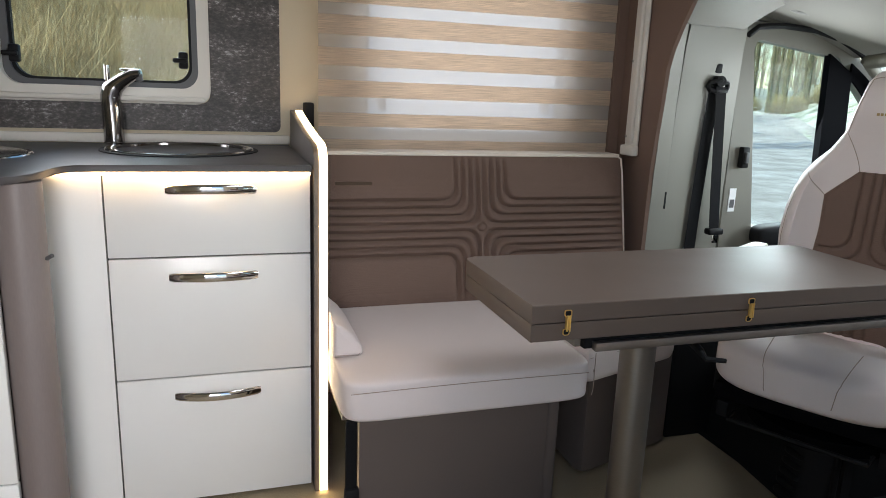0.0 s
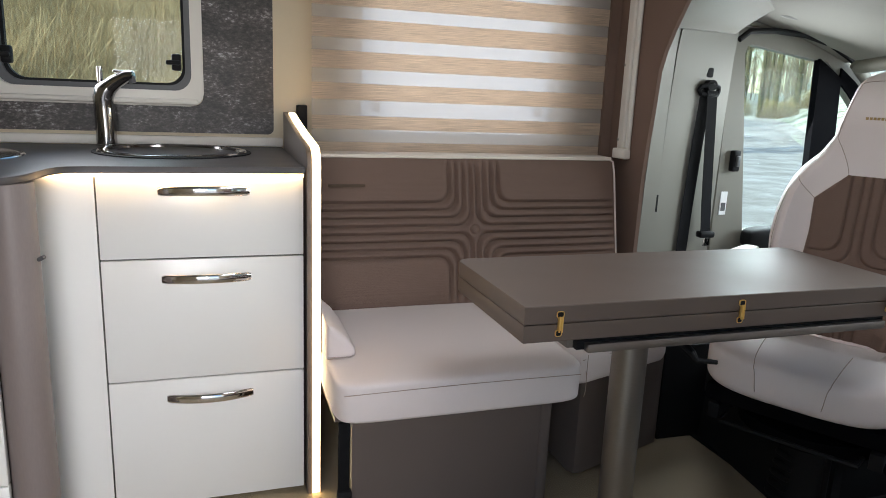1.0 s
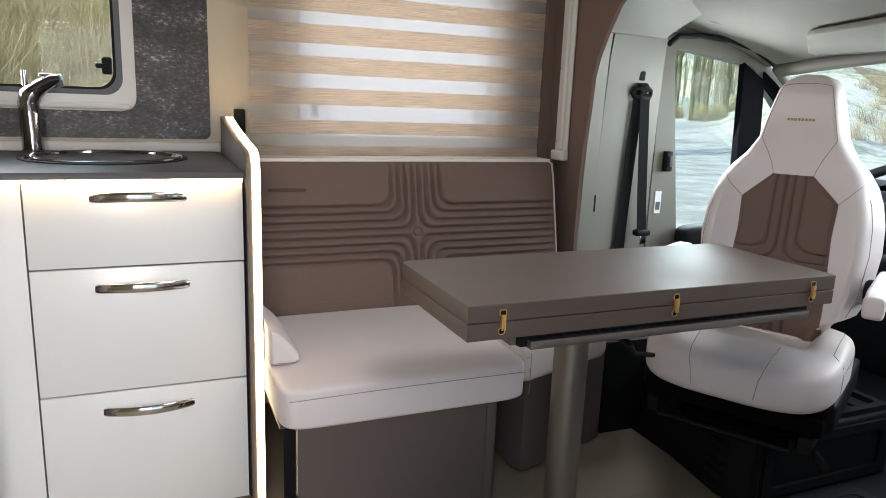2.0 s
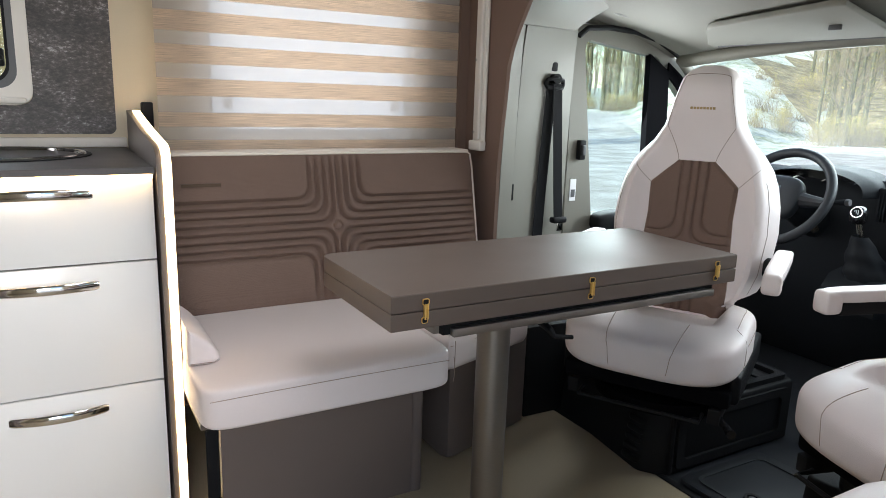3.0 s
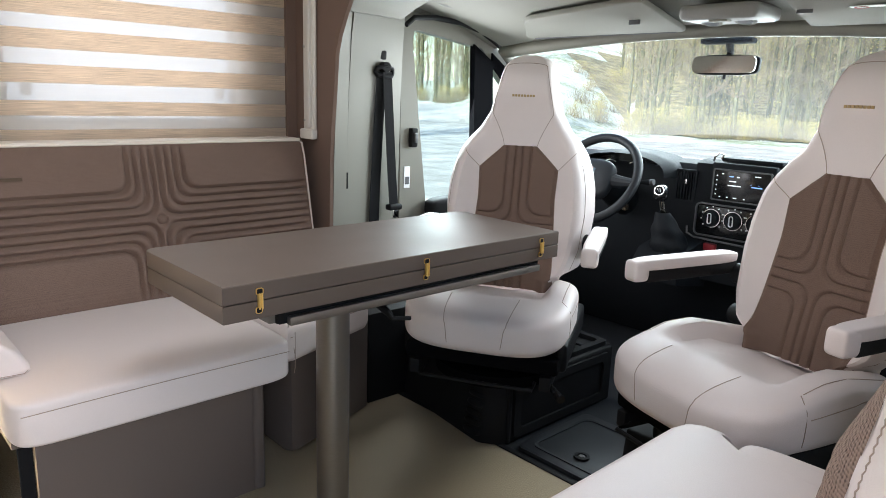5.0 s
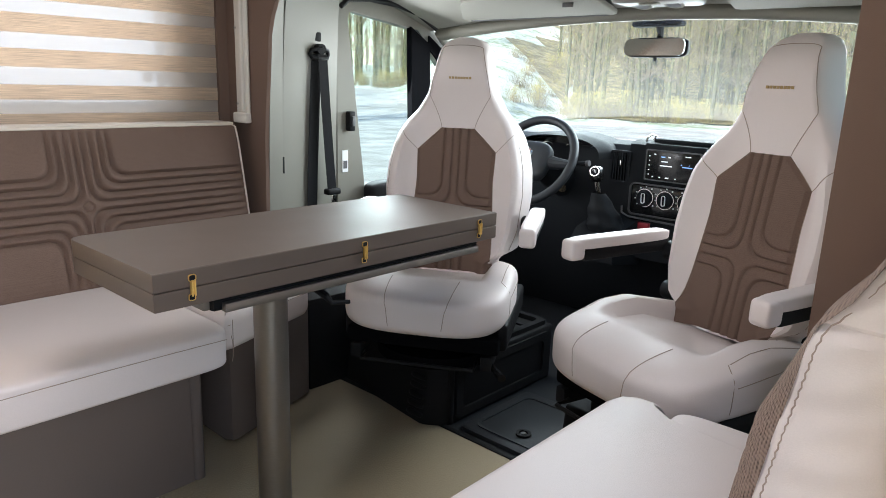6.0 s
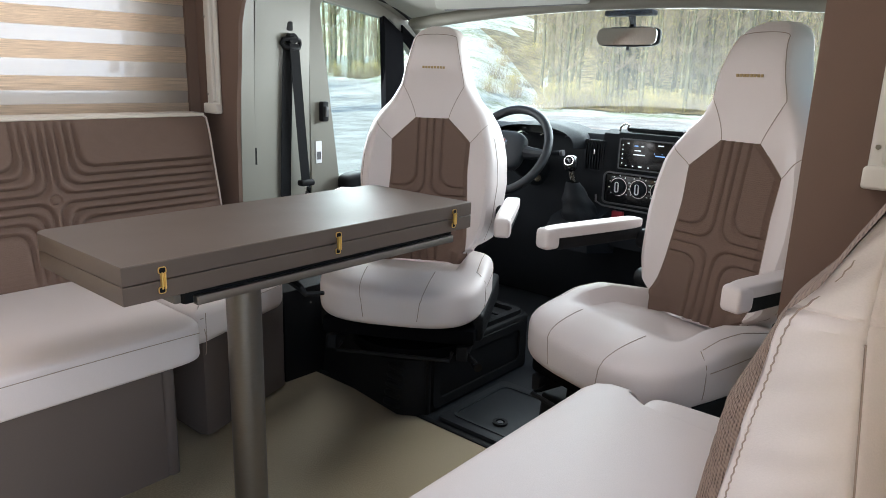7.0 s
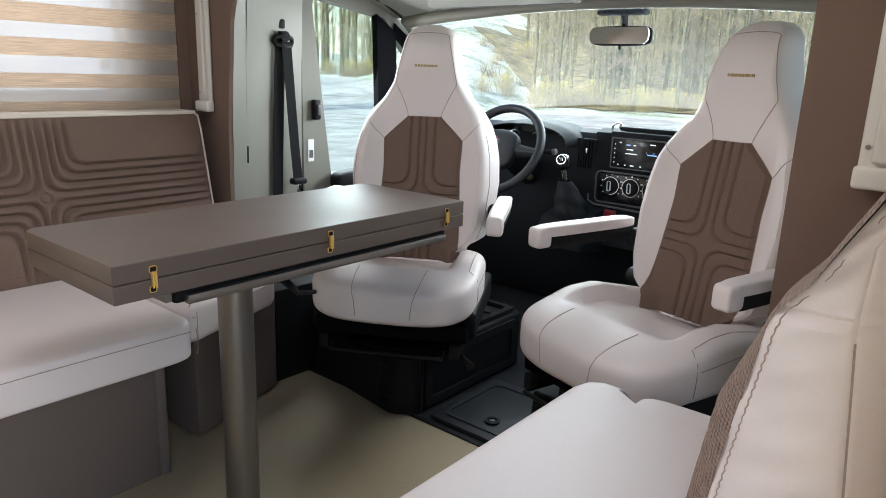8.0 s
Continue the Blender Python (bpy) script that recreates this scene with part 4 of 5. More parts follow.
# instrument hood
def hood(u, v):
    a = math.pi * (u * 1.04 - 0.02)
    r = 1.0 if v < 0.7 else 1.0 - 0.12 * (v - 0.7) / 0.3
    return (2.83 - 0.20 * v, 1.535 + 0.240 * math.cos(a) * r, 0.775 + 0.096 * math.sin(a) ** 0.7 * r if math.sin(a) > 0 else 0.775)
hd = part("instrument_hood", sheet(hood, 40, 12), DASH, da, "black curved instrument hood")
cl = part("instrument_panel", prism([(1.535 + 0.212 * math.cos(a), 0.775 + 0.078 * max(0, math.sin(a)) ** 0.7) for a in [math.pi * k / 24 for k in range(25)]] + [(1.323, 0.70), (1.747, 0.70)], 2.735, 2.745, "x"), GLOSS_BLACK, da)
for y in (1.395, 1.52, 1.645):
    d = part("dial", ring([(y + 0.046 * math.cos(a), 0.775 + 0.046 * math.sin(a)) for a in [k * math.pi / 14 for k in range(28)]],
                          [(y + 0.042 * math.cos(a), 0.775 + 0.042 * math.sin(a)) for a in [k * math.pi / 14 for k in range(28)]], 2.728, 2.736, "x"), CHROME, da)
    for k in range(9):
        a = radians(-30 + 30 * k)
        part("dial_mark", box(2.729, y + 0.034 * math.cos(a) - 0.002, 0.775 + 0.034 * math.sin(a) - 0.002, 2.732, y + 0.034 * math.cos(a) + 0.002, 0.775 + 0.034 * math.sin(a) + 0.002), WHITE_PRINT, d)
    part("needle", tube([(2.727, y, 0.775), (2.727, y + 0.028, 0.760)], 0.0016, 6), RED, d)

# centre stack, slightly proud of the dashboard
cs = part("centre_console", dash_prism([(2.63, 0.40), (2.655, 0.52), (2.685, 0.66), (2.705, 0.845), (2.75, 0.858), (2.79, 0.858), (2.79, 0.40)], 0.90, 1.225), DASH, da)
part("stack_frame", box(2.672, 0.900, 0.680, 2.700, 1.146, 0.856, 0.006), DASH, cs)
rad = part("radio", box(2.664, 0.912, 0.714, 2.690, 1.132, 0.832, 0.004), GLOSS_BLACK, da, "black touch screen radio")
screen_bars = [(0.036, 0.016, 1.062, SCREEN_GLOW), (0.036, 0.010, 1.036, SCREEN_WHITE), (0.018, 0.026, 1.055, SCREEN_WHITE), (0.002, 0.050, 1.048, SCREEN_WHITE), (0.004, 0.040, 0.962, SCREEN_GLOW),
               (0.012, 0.002, 0.985, SCREEN_GLOW), (0.012, 0.002, 0.955, SCREEN_GLOW), (0.044, 0.022, 0.962, SCREEN_WHITE), (0.044, 0.008, 1.096, SCREEN_WHITE), (-0.044, 0.006, 1.070, SCREEN_WHITE),
               (-0.044, 0.014, 1.040, SCREEN_WHITE), (-0.044, 0.006, 1.005, SCREEN_WHITE), (-0.044, 0.006, 1.100, SCREEN_WHITE)]
screen_bars += [(0.036 - 0.018 * k, 0.004, 1.118, SCREEN_WHITE) for k in range(5)]
for dz, w, y, mt in screen_bars:
    part("screen_bar", box(2.6632, y - w / 2, 0.772 + dz - 0.0020, 2.6642, y + w / 2, 0.772 + dz + 0.0020), mt, rad)
part("screen_rim", ring(rounded(0.910, 0.712, 1.134, 0.834, 0.006), rounded(0.915, 0.717, 1.129, 0.829, 0.005), 2.661, 2.668, "x"), GREY_PLASTIC, rad)
part("phone_clip", tube([(2.69, 1.150, 0.858), (2.685, 1.145, 0.876), (2.69, 1.128, 0.890), (2.70, 1.118, 0.884), (2.70, 1.125, 0.866)], 0.004, 8), STEEL, da, "small silver clip")
part("tray", box(2.70, 0.895, 0.858, 2.80, 1.125, 0.874, 0.005), DASH, da)


def vent(y0, y1, z0, z1, x, parent):
    v = part("air_vent", ring(rounded(y0, z0, y1, z1, 0.008), rounded(y0 + 0.008, z0 + 0.008, y1 - 0.008, z1 - 0.008, 0.005), x - 0.012, x, "x"), DASH, parent)
    n = 6
    for k in range(n):
        yy = y0 + 0.014 + (y1 - y0 - 0.028) * k / (n - 1)
        part("vent_slat", box(x - 0.008, yy - 0.002, z0 + 0.008, x + 0.004, yy + 0.002, z1 - 0.008), DASH, v)
    part("vent_slider", box(x - 0.014, (y0 + y1) / 2 - 0.005, (z0 + z1) / 2 + 0.006, x - 0.008, (y0 + y1) / 2 + 0.005, (z0 + z1) / 2 + 0.026, 0.001), STEEL, v)


vent(1.212, 1.302, 0.684, 0.815, 2.700, da)
vent(0.80, 0.885, 0.684, 0.815, 2.700, da)
vent(1.93, 2.02, 0.655, 0.785, 2.700, da)
part("heater_panel", box(2.640, 0.89, 0.575, 2.672, 1.175, 0.696, 0.012, 3), GLOSS_BLACK, da)
part("panel_rim", ring(rounded(0.886, 0.571, 1.179, 0.700, 0.02), rounded(0.891, 0.576, 1.174, 0.695, 0.018), 2.637, 2.650, "x"), GREY_PLASTIC, da)
for y in (1.107, 1.022, 0.937):
    k = part("heater_knob", cylinder((2.642, y, 0.645), (2.618, y, 0.642), 0.031, 0.027, 28), DASH, da)
    part("knob_ring", ring([(y + 0.036 * math.cos(a), 0.645 + 0.036 * math.sin(a)) for a in [j * math.pi / 14 for j in range(28)]],
                           [(y + 0.0338 * math.cos(a), 0.645 + 0.0338 * math.sin(a)) for a in [j * math.pi / 14 for j in range(28)]], 2.630, 2.641, "x"), STEEL, k)
    part("knob_pointer", ring(rounded(y - 0.008, 0.624, y + 0.008, 0.666, 0.0078), rounded(y - 0.0055, 0.6265, y + 0.0055, 0.6635, 0.0053), 2.612, 2.620, "x"), WHITE_PRINT, k, "pale ringed pointer")
    for j in range(9):
        a = radians(-40 + 32.5 * j)
        part("scale_mark", box(2.6375, y + 0.044 * math.cos(a) - 0.0022, 0.645 + 0.044 * math.sin(a) - 0.0022, 2.6395, y + 0.044 * math.cos(a) + 0.0022, 0.645 + 0.044 * math.sin(a) + 0.0022), WHITE_PRINT, k)
part("lower_trim_line", tube([(2.636, 1.205, 0.60), (2.630, 1.200, 0.575), (2.628, 1.17, 0.562), (2.628, 0.90, 0.556)], 0.004, 8), GREY_PLASTIC, da)
part("hazard_button", box(2.630, 1.080, 0.518, 2.650, 1.132, 0.545, 0.002), RED, da, "red hazard light button")
for y in (1.155, 1.185):
    part("button", cylinder((2.640, y, 0.532), (2.627, y, 0.532), 0.004, n=10), WHITE_PRINT, da)
part("glove_lid", box(2.685, 0.18, 0.46, 2.705, 0.78, 0.64, 0.01), DASH, da)

# gear lever on its ramp
ge = thing("gear_lever", "black gear lever with a silver knob and leather boot", "gear lever")
part("ramp", dash_prism([(2.45, 0.40), (2.44, 0.47), (2.48, 0.515), (2.66, 0.56), (2.68, 0.36)], 1.125, 1.315), DASH, ge)


def boot(u, v):
    a = 2 * math.pi * u
    r = (0.076 - 0.050 * v ** 1.6) * (1 + 0.05 * math.cos(7 * a + 5 * v) * (1 - v) + 0.05 * math.sin(16 * v + 2 * math.cos(a)))
    return (2.545 - 0.040 * v + r * math.cos(a), 1.212 + 0.028 * v + r * math.sin(a), 0.505 + 0.155 * v)


part("leather_boot", sheet(boot, 48, 14, closed_u=True), DASH, ge)
part("stick", cylinder((2.508, 1.238, 0.645), (2.487, 1.243, 0.715), 0.011, n=12), STEEL, ge)
part("knob", pillow(2.483, 1.244, 0.735, 0.026, 0.027, 0.032, 0.8), GLOSS_BLACK, ge)
part("knob_cap", cylinder((2.465, 1.241, 0.744), (2.456, 1.238, 0.748), 0.021, 0.019, 24), STEEL, ge)
part("cap_plate", cylinder((2.457, 1.2383, 0.7475), (2.453, 1.237, 0.749), 0.0155, n=24), DASH, ge)
for dy in (-0.006, 0.0, 0.006):
    part("shift_mark", box(2.4515, 1.2365 + dy - 0.0008, 0.742, 2.4535, 1.2365 + dy + 0.0008, 0.756), WHITE_PRINT, ge)

# steering wheel
sw = thing("steering_wheel", "black three-spoke steering wheel with a round badge", "steering wheel", pose(2.505, 1.570, 0.755) @ pose(0, 0, 0, 0, -58, 0))
part("rim", tube([(0.195 * math.cos(2 * math.pi * k / 56), 0.195 * math.sin(2 * math.pi * k / 56), 0) for k in range(56)], 0.0185, 14, closed=True), WHEEL, sw)
part("hub", pillow(-0.010, 0, 0.012, 0.088, 0.100, 0.035, 0.6), WHEEL, sw)
for a in (90, 270, 180):
    c, s = math.cos(radians(a)), math.sin(radians(a))
    part("spoke", tube([(0.05 * c, 0.05 * s, 0.004), (0.12 * c, 0.12 * s, -0.004), (0.19 * c, 0.19 * s, 0)], [0.036, 0.026, 0.017], 10), WHEEL, sw)
part("badge", cylinder((0.01, 0, 0.045), (0.012, 0, 0.051), 0.028, 0.026, 28), CHROME, sw, "silver ringed red badge")
part("badge_field", cylinder((0.012, 0, 0.050), (0.012, 0, 0.053), 0.021, n=24), CHROME, sw)
part("badge_bar", box(-0.004, -0.014, 0.0525, 0.026, 0.014, 0.0545, 0.001), RED, sw)
sc = thing("steering_column", "black steering column cover with stalks", "steering column")
part("cover", tube([(2.50, 1.545, 0.755), (2.62, 1.545, 0.70), (2.74, 1.545, 0.65)], [0.05, 0.062, 0.075], 16), DASH, sc)
part("stalk", tube([(2.58, 1.49, 0.745), (2.57, 1.39, 0.755), (2.57, 1.345, 0.760)], [0.008, 0.008, 0.012], 10), DASH, sc)
part("stalk_cap", cylinder((2.57, 1.345, 0.760), (2.57, 1.330, 0.762), 0.012, n=12), GREY_PLASTIC, sc)
part("ignition", cylinder((2.60, 1.468, 0.645), (2.585, 1.458, 0.642), 0.016, n=16), STEEL, sc)

# ---- seats ----
SKINS = {}  # skins of parts, by name


def seat_half(z):
    """Half width of the backrest at a height over its foot."""
    pts = [(0.0, 0.160), (0.040, 0.166), (0.052, 0.196), (0.075, 0.226), (0.14, 0.250), (0.26, 0.262), (0.34, 0.257), (0.40, 0.244), (0.45, 0.225), (0.49, 0.198), (0.53, 0.160), (0.585, 0.128),
           (0.68, 0.104), (0.735, 0.090), (0.762, 0.068), (0.775, 0.030)]
    for (a, wa), (b, wb_) in zip(pts, pts[1:]):
        if z <= b:
            t = (z - a) / (b - a)
            return wa + (wb_ - wa) * t
    return pts[-1][1]


def seat_thick(z):
    return 0.075 - 0.012 * min(1, z / 0.5) + 0.010 * min(1, max(0, (z - 0.48) / 0.14)) ** 2 - 0.045 * max(0, (z - 0.70) / 0.075) ** 2


LEAN = 0.16


def seat_front(x, z):
    """Depth of the backrest's front face: bolsters bulge forward at the sides, and the neck lies back."""
    w = seat_half(z)
    s = min(1, abs(x) / w)
    bolster = 0.040 * math.exp(-((s - 0.80) / 0.16) ** 2) * (1 if z < 0.42 else max(0, 1 - (z - 0.42) / 0.10))
    head = 0.016 * math.exp(-((z - 0.65) / 0.07) ** 2)
    edge = (max(0, (s - 0.72) / 0.28)) ** 2.6
    return LEAN * z - seat_thick(z) * (1 - edge) - bolster * (1 - edge) - head * (1 - edge)


def seat_back_mesh():
    bm = bmesh.new()
    nz, nx = 60, 36
    rows = []
    for j in range(nz + 1):
        z = 0.775 * (1 - (1 - j / nz) ** 1.15)
        w = seat_half(z)
        row = []
        for i in range(nx + 1):
            s = math.sin((i / nx - 0.5) * math.pi)
            row.append(bm.verts.new((s * w, seat_front(s * w, z), z)))
        for i in range(1, nx):
            s = math.sin((0.5 - i / nx) * math.pi)
            e = abs(s) ** 4
            row.append(bm.verts.new((s * w * 0.97, LEAN * z + 0.070 * (1 - e), z)))
        rows.append(row)
    n = len(rows[0])
    for a, b in zip(rows, rows[1:]):
        for i in range(n):
            bm.faces.new((a[i], a[(i + 1) % n], b[(i + 1) % n], b[i]))
    bm.faces.new(rows[0][::-1])
    bm.faces.new(rows[-1])
    bmesh.ops.recalc_face_normals(bm, faces=bm.faces)
    return bm


def patch_half(z):
    """Half width of the cloth middle of the backrest."""
    if z < 0.30:
        return 0.150 - 0.018 * z / 0.30
    if z < 0.398:
        return 0.132 + 0.004 * (z - 0.30) / 0.098
    return 0.136 - 0.079 * (z - 0.398) / 0.076


def seat_patch(u, v):
    z = 0.0 + v * 0.474
    x = (2 * u - 1) * patch_half(z)
    q = quilt(x, z - 0.205, (0.012, 0.041), 0.0036, 0.0072)
    rim_in = min(1, (patch_half(z) - abs(x)) / 0.012)
    return (x, seat_front(x, z) - 0.001 - 0.0115 * rim_in - q * rim_in, z)


def on_back(x, z, lift=0.0006):
    return (x, seat_front(x, z) - lift, z)


def seat_cushion_bend(x, y, z):
    """Side bolsters rise, the front edge swells and falls."""
    up = 0.0
    if z > -0.2:
        side = min(1.0, max(0.0, (abs(x) - 0.56) / 0.16))
        back = min(1.0, max(0.0, (y + 0.60) / 0.40))
        side, back = side * side * (3 - 2 * side), back * back * (3 - 2 * back)
        up = back * (0.022 * side - 0.026 * (1 - side) - 0.020 * (1 - side) * max(0.0, y)) + 0.003 * math.sin(9 * y + 5 * x) * back * (1 - side)
    drop = -0.018 * max(0, -y - 0.55) / 0.45
    bulge = -0.030 * (1 - x * x) * max(0, -y)
    return (-0.03 * x * max(0, y), bulge, up + drop - 0.060 * max(0, y) * (z > -0.2))


def captain_seat(label):
    """A swivelled cab seat that looks along -y; its foot is at the origin."""
    s = thing("captain_seat", label, "seat", group="cab seats")
    cushion = part("seat_cushion", pillow(0, -0.016, 0.424, 0.256, 0.280, 0.072, 0.42, seat_cushion_bend, 110, 44), LEATHER, s, "cream leather seat cushion")
    for xx in (-1, 1):
        pts = [(xx * (0.105 - 0.02 * k / 12), -0.20 - 0.20 * math.sin(k / 12 * math.pi / 2), 0.53 - 0.16 * (k / 12) ** 1.6) for k in range(13)]
        part("front_seam", tube([surface_snap(cushion, p) for p in pts], 0.0011, 6), STITCH, cushion)
        for off, zz in ((0.30, 0.45), (0.235, 0.53)):
            pts = [(xx * off, -0.16 + 0.034 * k, zz + 0.002 * k) for k in range(12)]
            part("side_seam", tube([surface_snap(cushion, p) for p in pts], 0.0011, 6), STITCH, cushion)
        pts = [(xx * (0.235 + 0.012 * k), -0.165 - 0.002 * k, 0.53 - 0.030 * k) for k in range(6)]
        part("corner_seam", tube([surface_snap(cushion, p) for p in pts], 0.0011, 6), STITCH, cushion)
    back = new("backrest", link_mesh("backrest", seat_back_mesh(), LEATHER))
    back.parent = s
    back.matrix_local = pose(0, 0.205, 0.44)
    tagged(back, "cream leather backrest with an integral headrest")
    part("cloth_middle", sheet(seat_patch, 110, 170), TAUPE_CLOTH, back, "quilted taupe cloth panel")
    # seams: round the cloth, the neck lines, the headrest
    for sg in (-1, 1):
        part("bolster_seam", tube([on_back(sg * patch_half(z), z) for z in [0.02 + 0.0225 * k for k in range(20)]], 0.0011, 6), STITCH, back)
        part("shoulder_seam", tube([on_back(sg * (0.136 + 0.055 * k / 6), 0.398 + 0.060 * k / 6) for k in range(7)], 0.0011, 6), STITCH, back)
        part("side_seam", tube([on_back(sg * (seat_half(z) * 0.90), z) for z in [0.04 + 0.02 * k for k in range(20)]], 0.0011, 6), STITCH, back)
        part("neck_seam", tube([on_back(sg * (0.057 + 0.047 * (k / 8) ** 1.3), 0.474 + 0.106 * k / 8) for k in range(9)], 0.0011, 6), STITCH, back)
        part("head_seam", tube([on_back(sg * (0.104 - 0.034 * (k / 10) ** 1.2), 0.580 + 0.150 * k / 10) for k in range(11)], 0.0011, 6), STITCH, back)
    part("top_seam", tube([on_back(0.070 * math.cos(math.pi * k / 14), 0.730 + 0.018 * math.sin(math.pi * k / 14) ** 0.6) for k in range(15)], 0.0011, 6), STITCH, back)
    mk = bmesh.new()
    for k in range(8):
        xx = -0.0343 + 0.0098 * k
        y = seat_front(0, 0.635) - 0.0015
        box(xx - 0.0036, y - 0.001, 0.636, xx + 0.0036, y + 0.0015, 0.6435, bm=mk)
    part("stitched_mark", mk, GOLD_PRINT, back, "row of small brown stitched bars")
    for sg in (-1, 1):
        arm = part("armrest", pillow(sg * 0.292, 0.015, 0.650, 0.0255, 0.185, 0.016, 0.33, None, 48, 24), LEATHER, s, "cream padded folding armrest")
        part("armrest_shell", box(sg * 0.292 - 0.019, -0.135, 0.600, sg * 0.292 + 0.019, 0.20, 0.642, 0.008), BLACK, arm)
        part("armrest_tip", pillow(sg * 0.292, -0.158, 0.634, 0.0248, 0.026, 0.029, 0.4, None, 32, 20), LEATHER, arm)
        part("hinge_disc", cylinder((sg * 0.235, 0.205, 0.60), (sg * 0.275, 0.205, 0.60), 0.030, n=24), BLACK, s)
        part("side_shell", box(sg * 0.235 - 0.018, -0.20, 0.285, sg * 0.235 + 0.018, 0.26, 0.375, 0.014, 3), BLACK, s)
    part("tilt_knob", cylinder((-0.235, 0.225, 0.475), (-0.288, 0.225, 0.475), 0.032, 0.028, 20), BLACK, s)
    part("seat_pan", box(-0.235, -0.24, 0.285, 0.235, 0.26, 0.335, 0.012), MATT_BLACK, s)
    for sg in (-1, 1):
        part("slide_rail", box(sg * 0.20 - 0.016, -0.25, 0.240, sg * 0.20 + 0.016, 0.25, 0.285, 0.004), SOFT_BLACK, s)
    part("swivel_plate", cylinder((0, 0, 0.205), (0, 0, 0.240), 0.20, n=48), MATT_BLACK, s)
    part("release_bar", tube([(-0.17, -0.24, 0.262), (-0.17, -0.285, 0.255), (0.17, -0.285, 0.255), (0.17, -0.24, 0.262)], 0.006, 8), BLACK, s)
    part("lever", tube([(0.19, -0.18, 0.25), (0.235, -0.25, 0.245), (0.255, -0.29, 0.245)], [0.008, 0.010, 0.013], 10), GLOSS_BLACK, s)
    return s


def surface_snap(ob, p):
    """The place on a part's skin nearest to p, lifted a hair."""
    if ob.name not in SKINS:
        SKINS[ob.name] = BVHTree.FromPolygons([v.co for v in ob.data.vertices], [f.vertices for f in ob.data.polygons])
    place, normal, _, _ = SKINS[ob.name].find_nearest(Vector(p))
    return place + normal * 0.0004


seat_d = captain_seat("cream leather driver seat turned to face the living area")
seat_d.matrix_world = pose(1.700, 1.338, 0, 0, 0, -60)
seat_p = copy_thing(seat_d, pose(1.757, 0.514, 0, 0, 0, -106.5))
tagged(seat_p, "cream leather passenger seat turned towards the table")

for lab, y0, y1, front in (("black moulded pedestal box under the driver seat", 1.20, 1.76, 1.552), ("black moulded pedestal box under the passenger seat", 0.30, 0.80, 1.62)):
    pd = thing("seat_pedestal", lab, "pedestal", group="seat pedestals")
    foot = [(1.605, y0), (2.175, y0), (2.185, y0 + 0.02), (2.185, y1), (1.625, y1), (1.615, y1 - 0.015), (front, y0 + 0.072), (front + 0.005, y0 + 0.055), (1.59, y0 + 0.01)]
    shell = prism(foot, -0.006, 0.205, r=0.010, seg=3)
    for v in shell.verts:
        v.co.x += 0.028 * max(0.0, v.co.z / 0.205) * (v.co.x < 1.66)
    part("shell", shell, SOFT_BLACK, pd)
    part("side_panel", ring(rounded(1.64, 0.012, 2.15, 0.188, 0.02), rounded(1.672, 0.040, 2.118, 0.160, 0.02), y0 - 0.009, y0 + 0.004), SOFT_BLACK, pd, "raised panel rim")
    part("corner_rib", box(1.612, y0 - 0.007, 0.0, 1.630, y0 + 0.006, 0.195, 0.005), BLACK, pd)
    for k in range(5):
        part("vent_rib", pillow(front + 0.010 + 0.005 * k, y0 + 0.098, 0.028 + 0.030 * k, 0.016, 0.036, 0.010, 0.6, None, 20, 10), SOFT_BLACK, pd)
    part("top_tray", ring(rounded(1.86, y0 + 0.015, 2.17, y0 + 0.24, 0.025), rounded(1.885, y0 + 0.04, 2.145, y0 + 0.215, 0.02), 0.203, 0.222, "z"), BLACK, pd)
    for k in range(3):
        part("tray_groove", box(1.93 + 0.07 * k, y0 + 0.05, 0.204, 1.945 + 0.07 * k, y0 + 0.205, 0.212, 0.003), BLACK, pd)
    # block added to shut light out of the gap, in place of black metal
    part("gap_blocker", prism(rounded(1.645, y0 + 0.02, 1.98, y1 - 0.06, 0.05), 0.203, 0.262), SOFT_BLACK, pd)


pb = thing("belt_buckle", "black belt buckle with a red release button beside the passenger seat", "belt buckle")
part("stalk", tube([(1.885, 0.235, 0.33), (1.875, 0.245, 0.37), (1.868, 0.250, 0.405)], 0.009, 8), BLACK, pb)
part("buckle_body", box(1.845, 0.232, 0.395, 1.890, 0.262, 0.440, 0.006), BLACK, pb)
part("release_button", box(1.842, 0.236, 0.428, 1.887, 0.258, 0.446, 0.004), RED, pb, "red release button")


# ---- right bench ----
rb = thing("side_bench", "taupe side bench by the entrance with a reclined woven backrest", "bench")
part("front_panel", box(0.72, 0.425, 0.0, 1.33, 0.443, 0.345), TAUPE_PANEL, rb)
part("end_panel", box(0.70, -0.128, 0.0, 0.72, 0.443, 0.345), TAUPE_PANEL, rb)
part("top_board", box(0.72, -0.128, 0.327, 1.33, 0.425, 0.345), TAUPE_PANEL, rb)
rc = thing("side_bench_cushion", "cream leather side bench cushion with a notched far end", "cushion")
rc_line = [(0.45, -0.02), (0.45, 0.475), (0.47, 0.49), (1.285, 0.492), (1.325, 0.482), (1.348, 0.450), (1.350, 0.405), (1.335, 0.384), (1.268, 0.376), (1.262, -0.02)]
part("cover", prism(rc_line[::-1], 0.347, 0.452, r=0.022, seg=4), LEATHER, rc)
part("seam", tube([(0.47, 0.492, 0.430), (0.87, 0.493, 0.431), (1.27, 0.492, 0.430), (1.315, 0.474, 0.430)], 0.0016, 6), STITCH, rc)
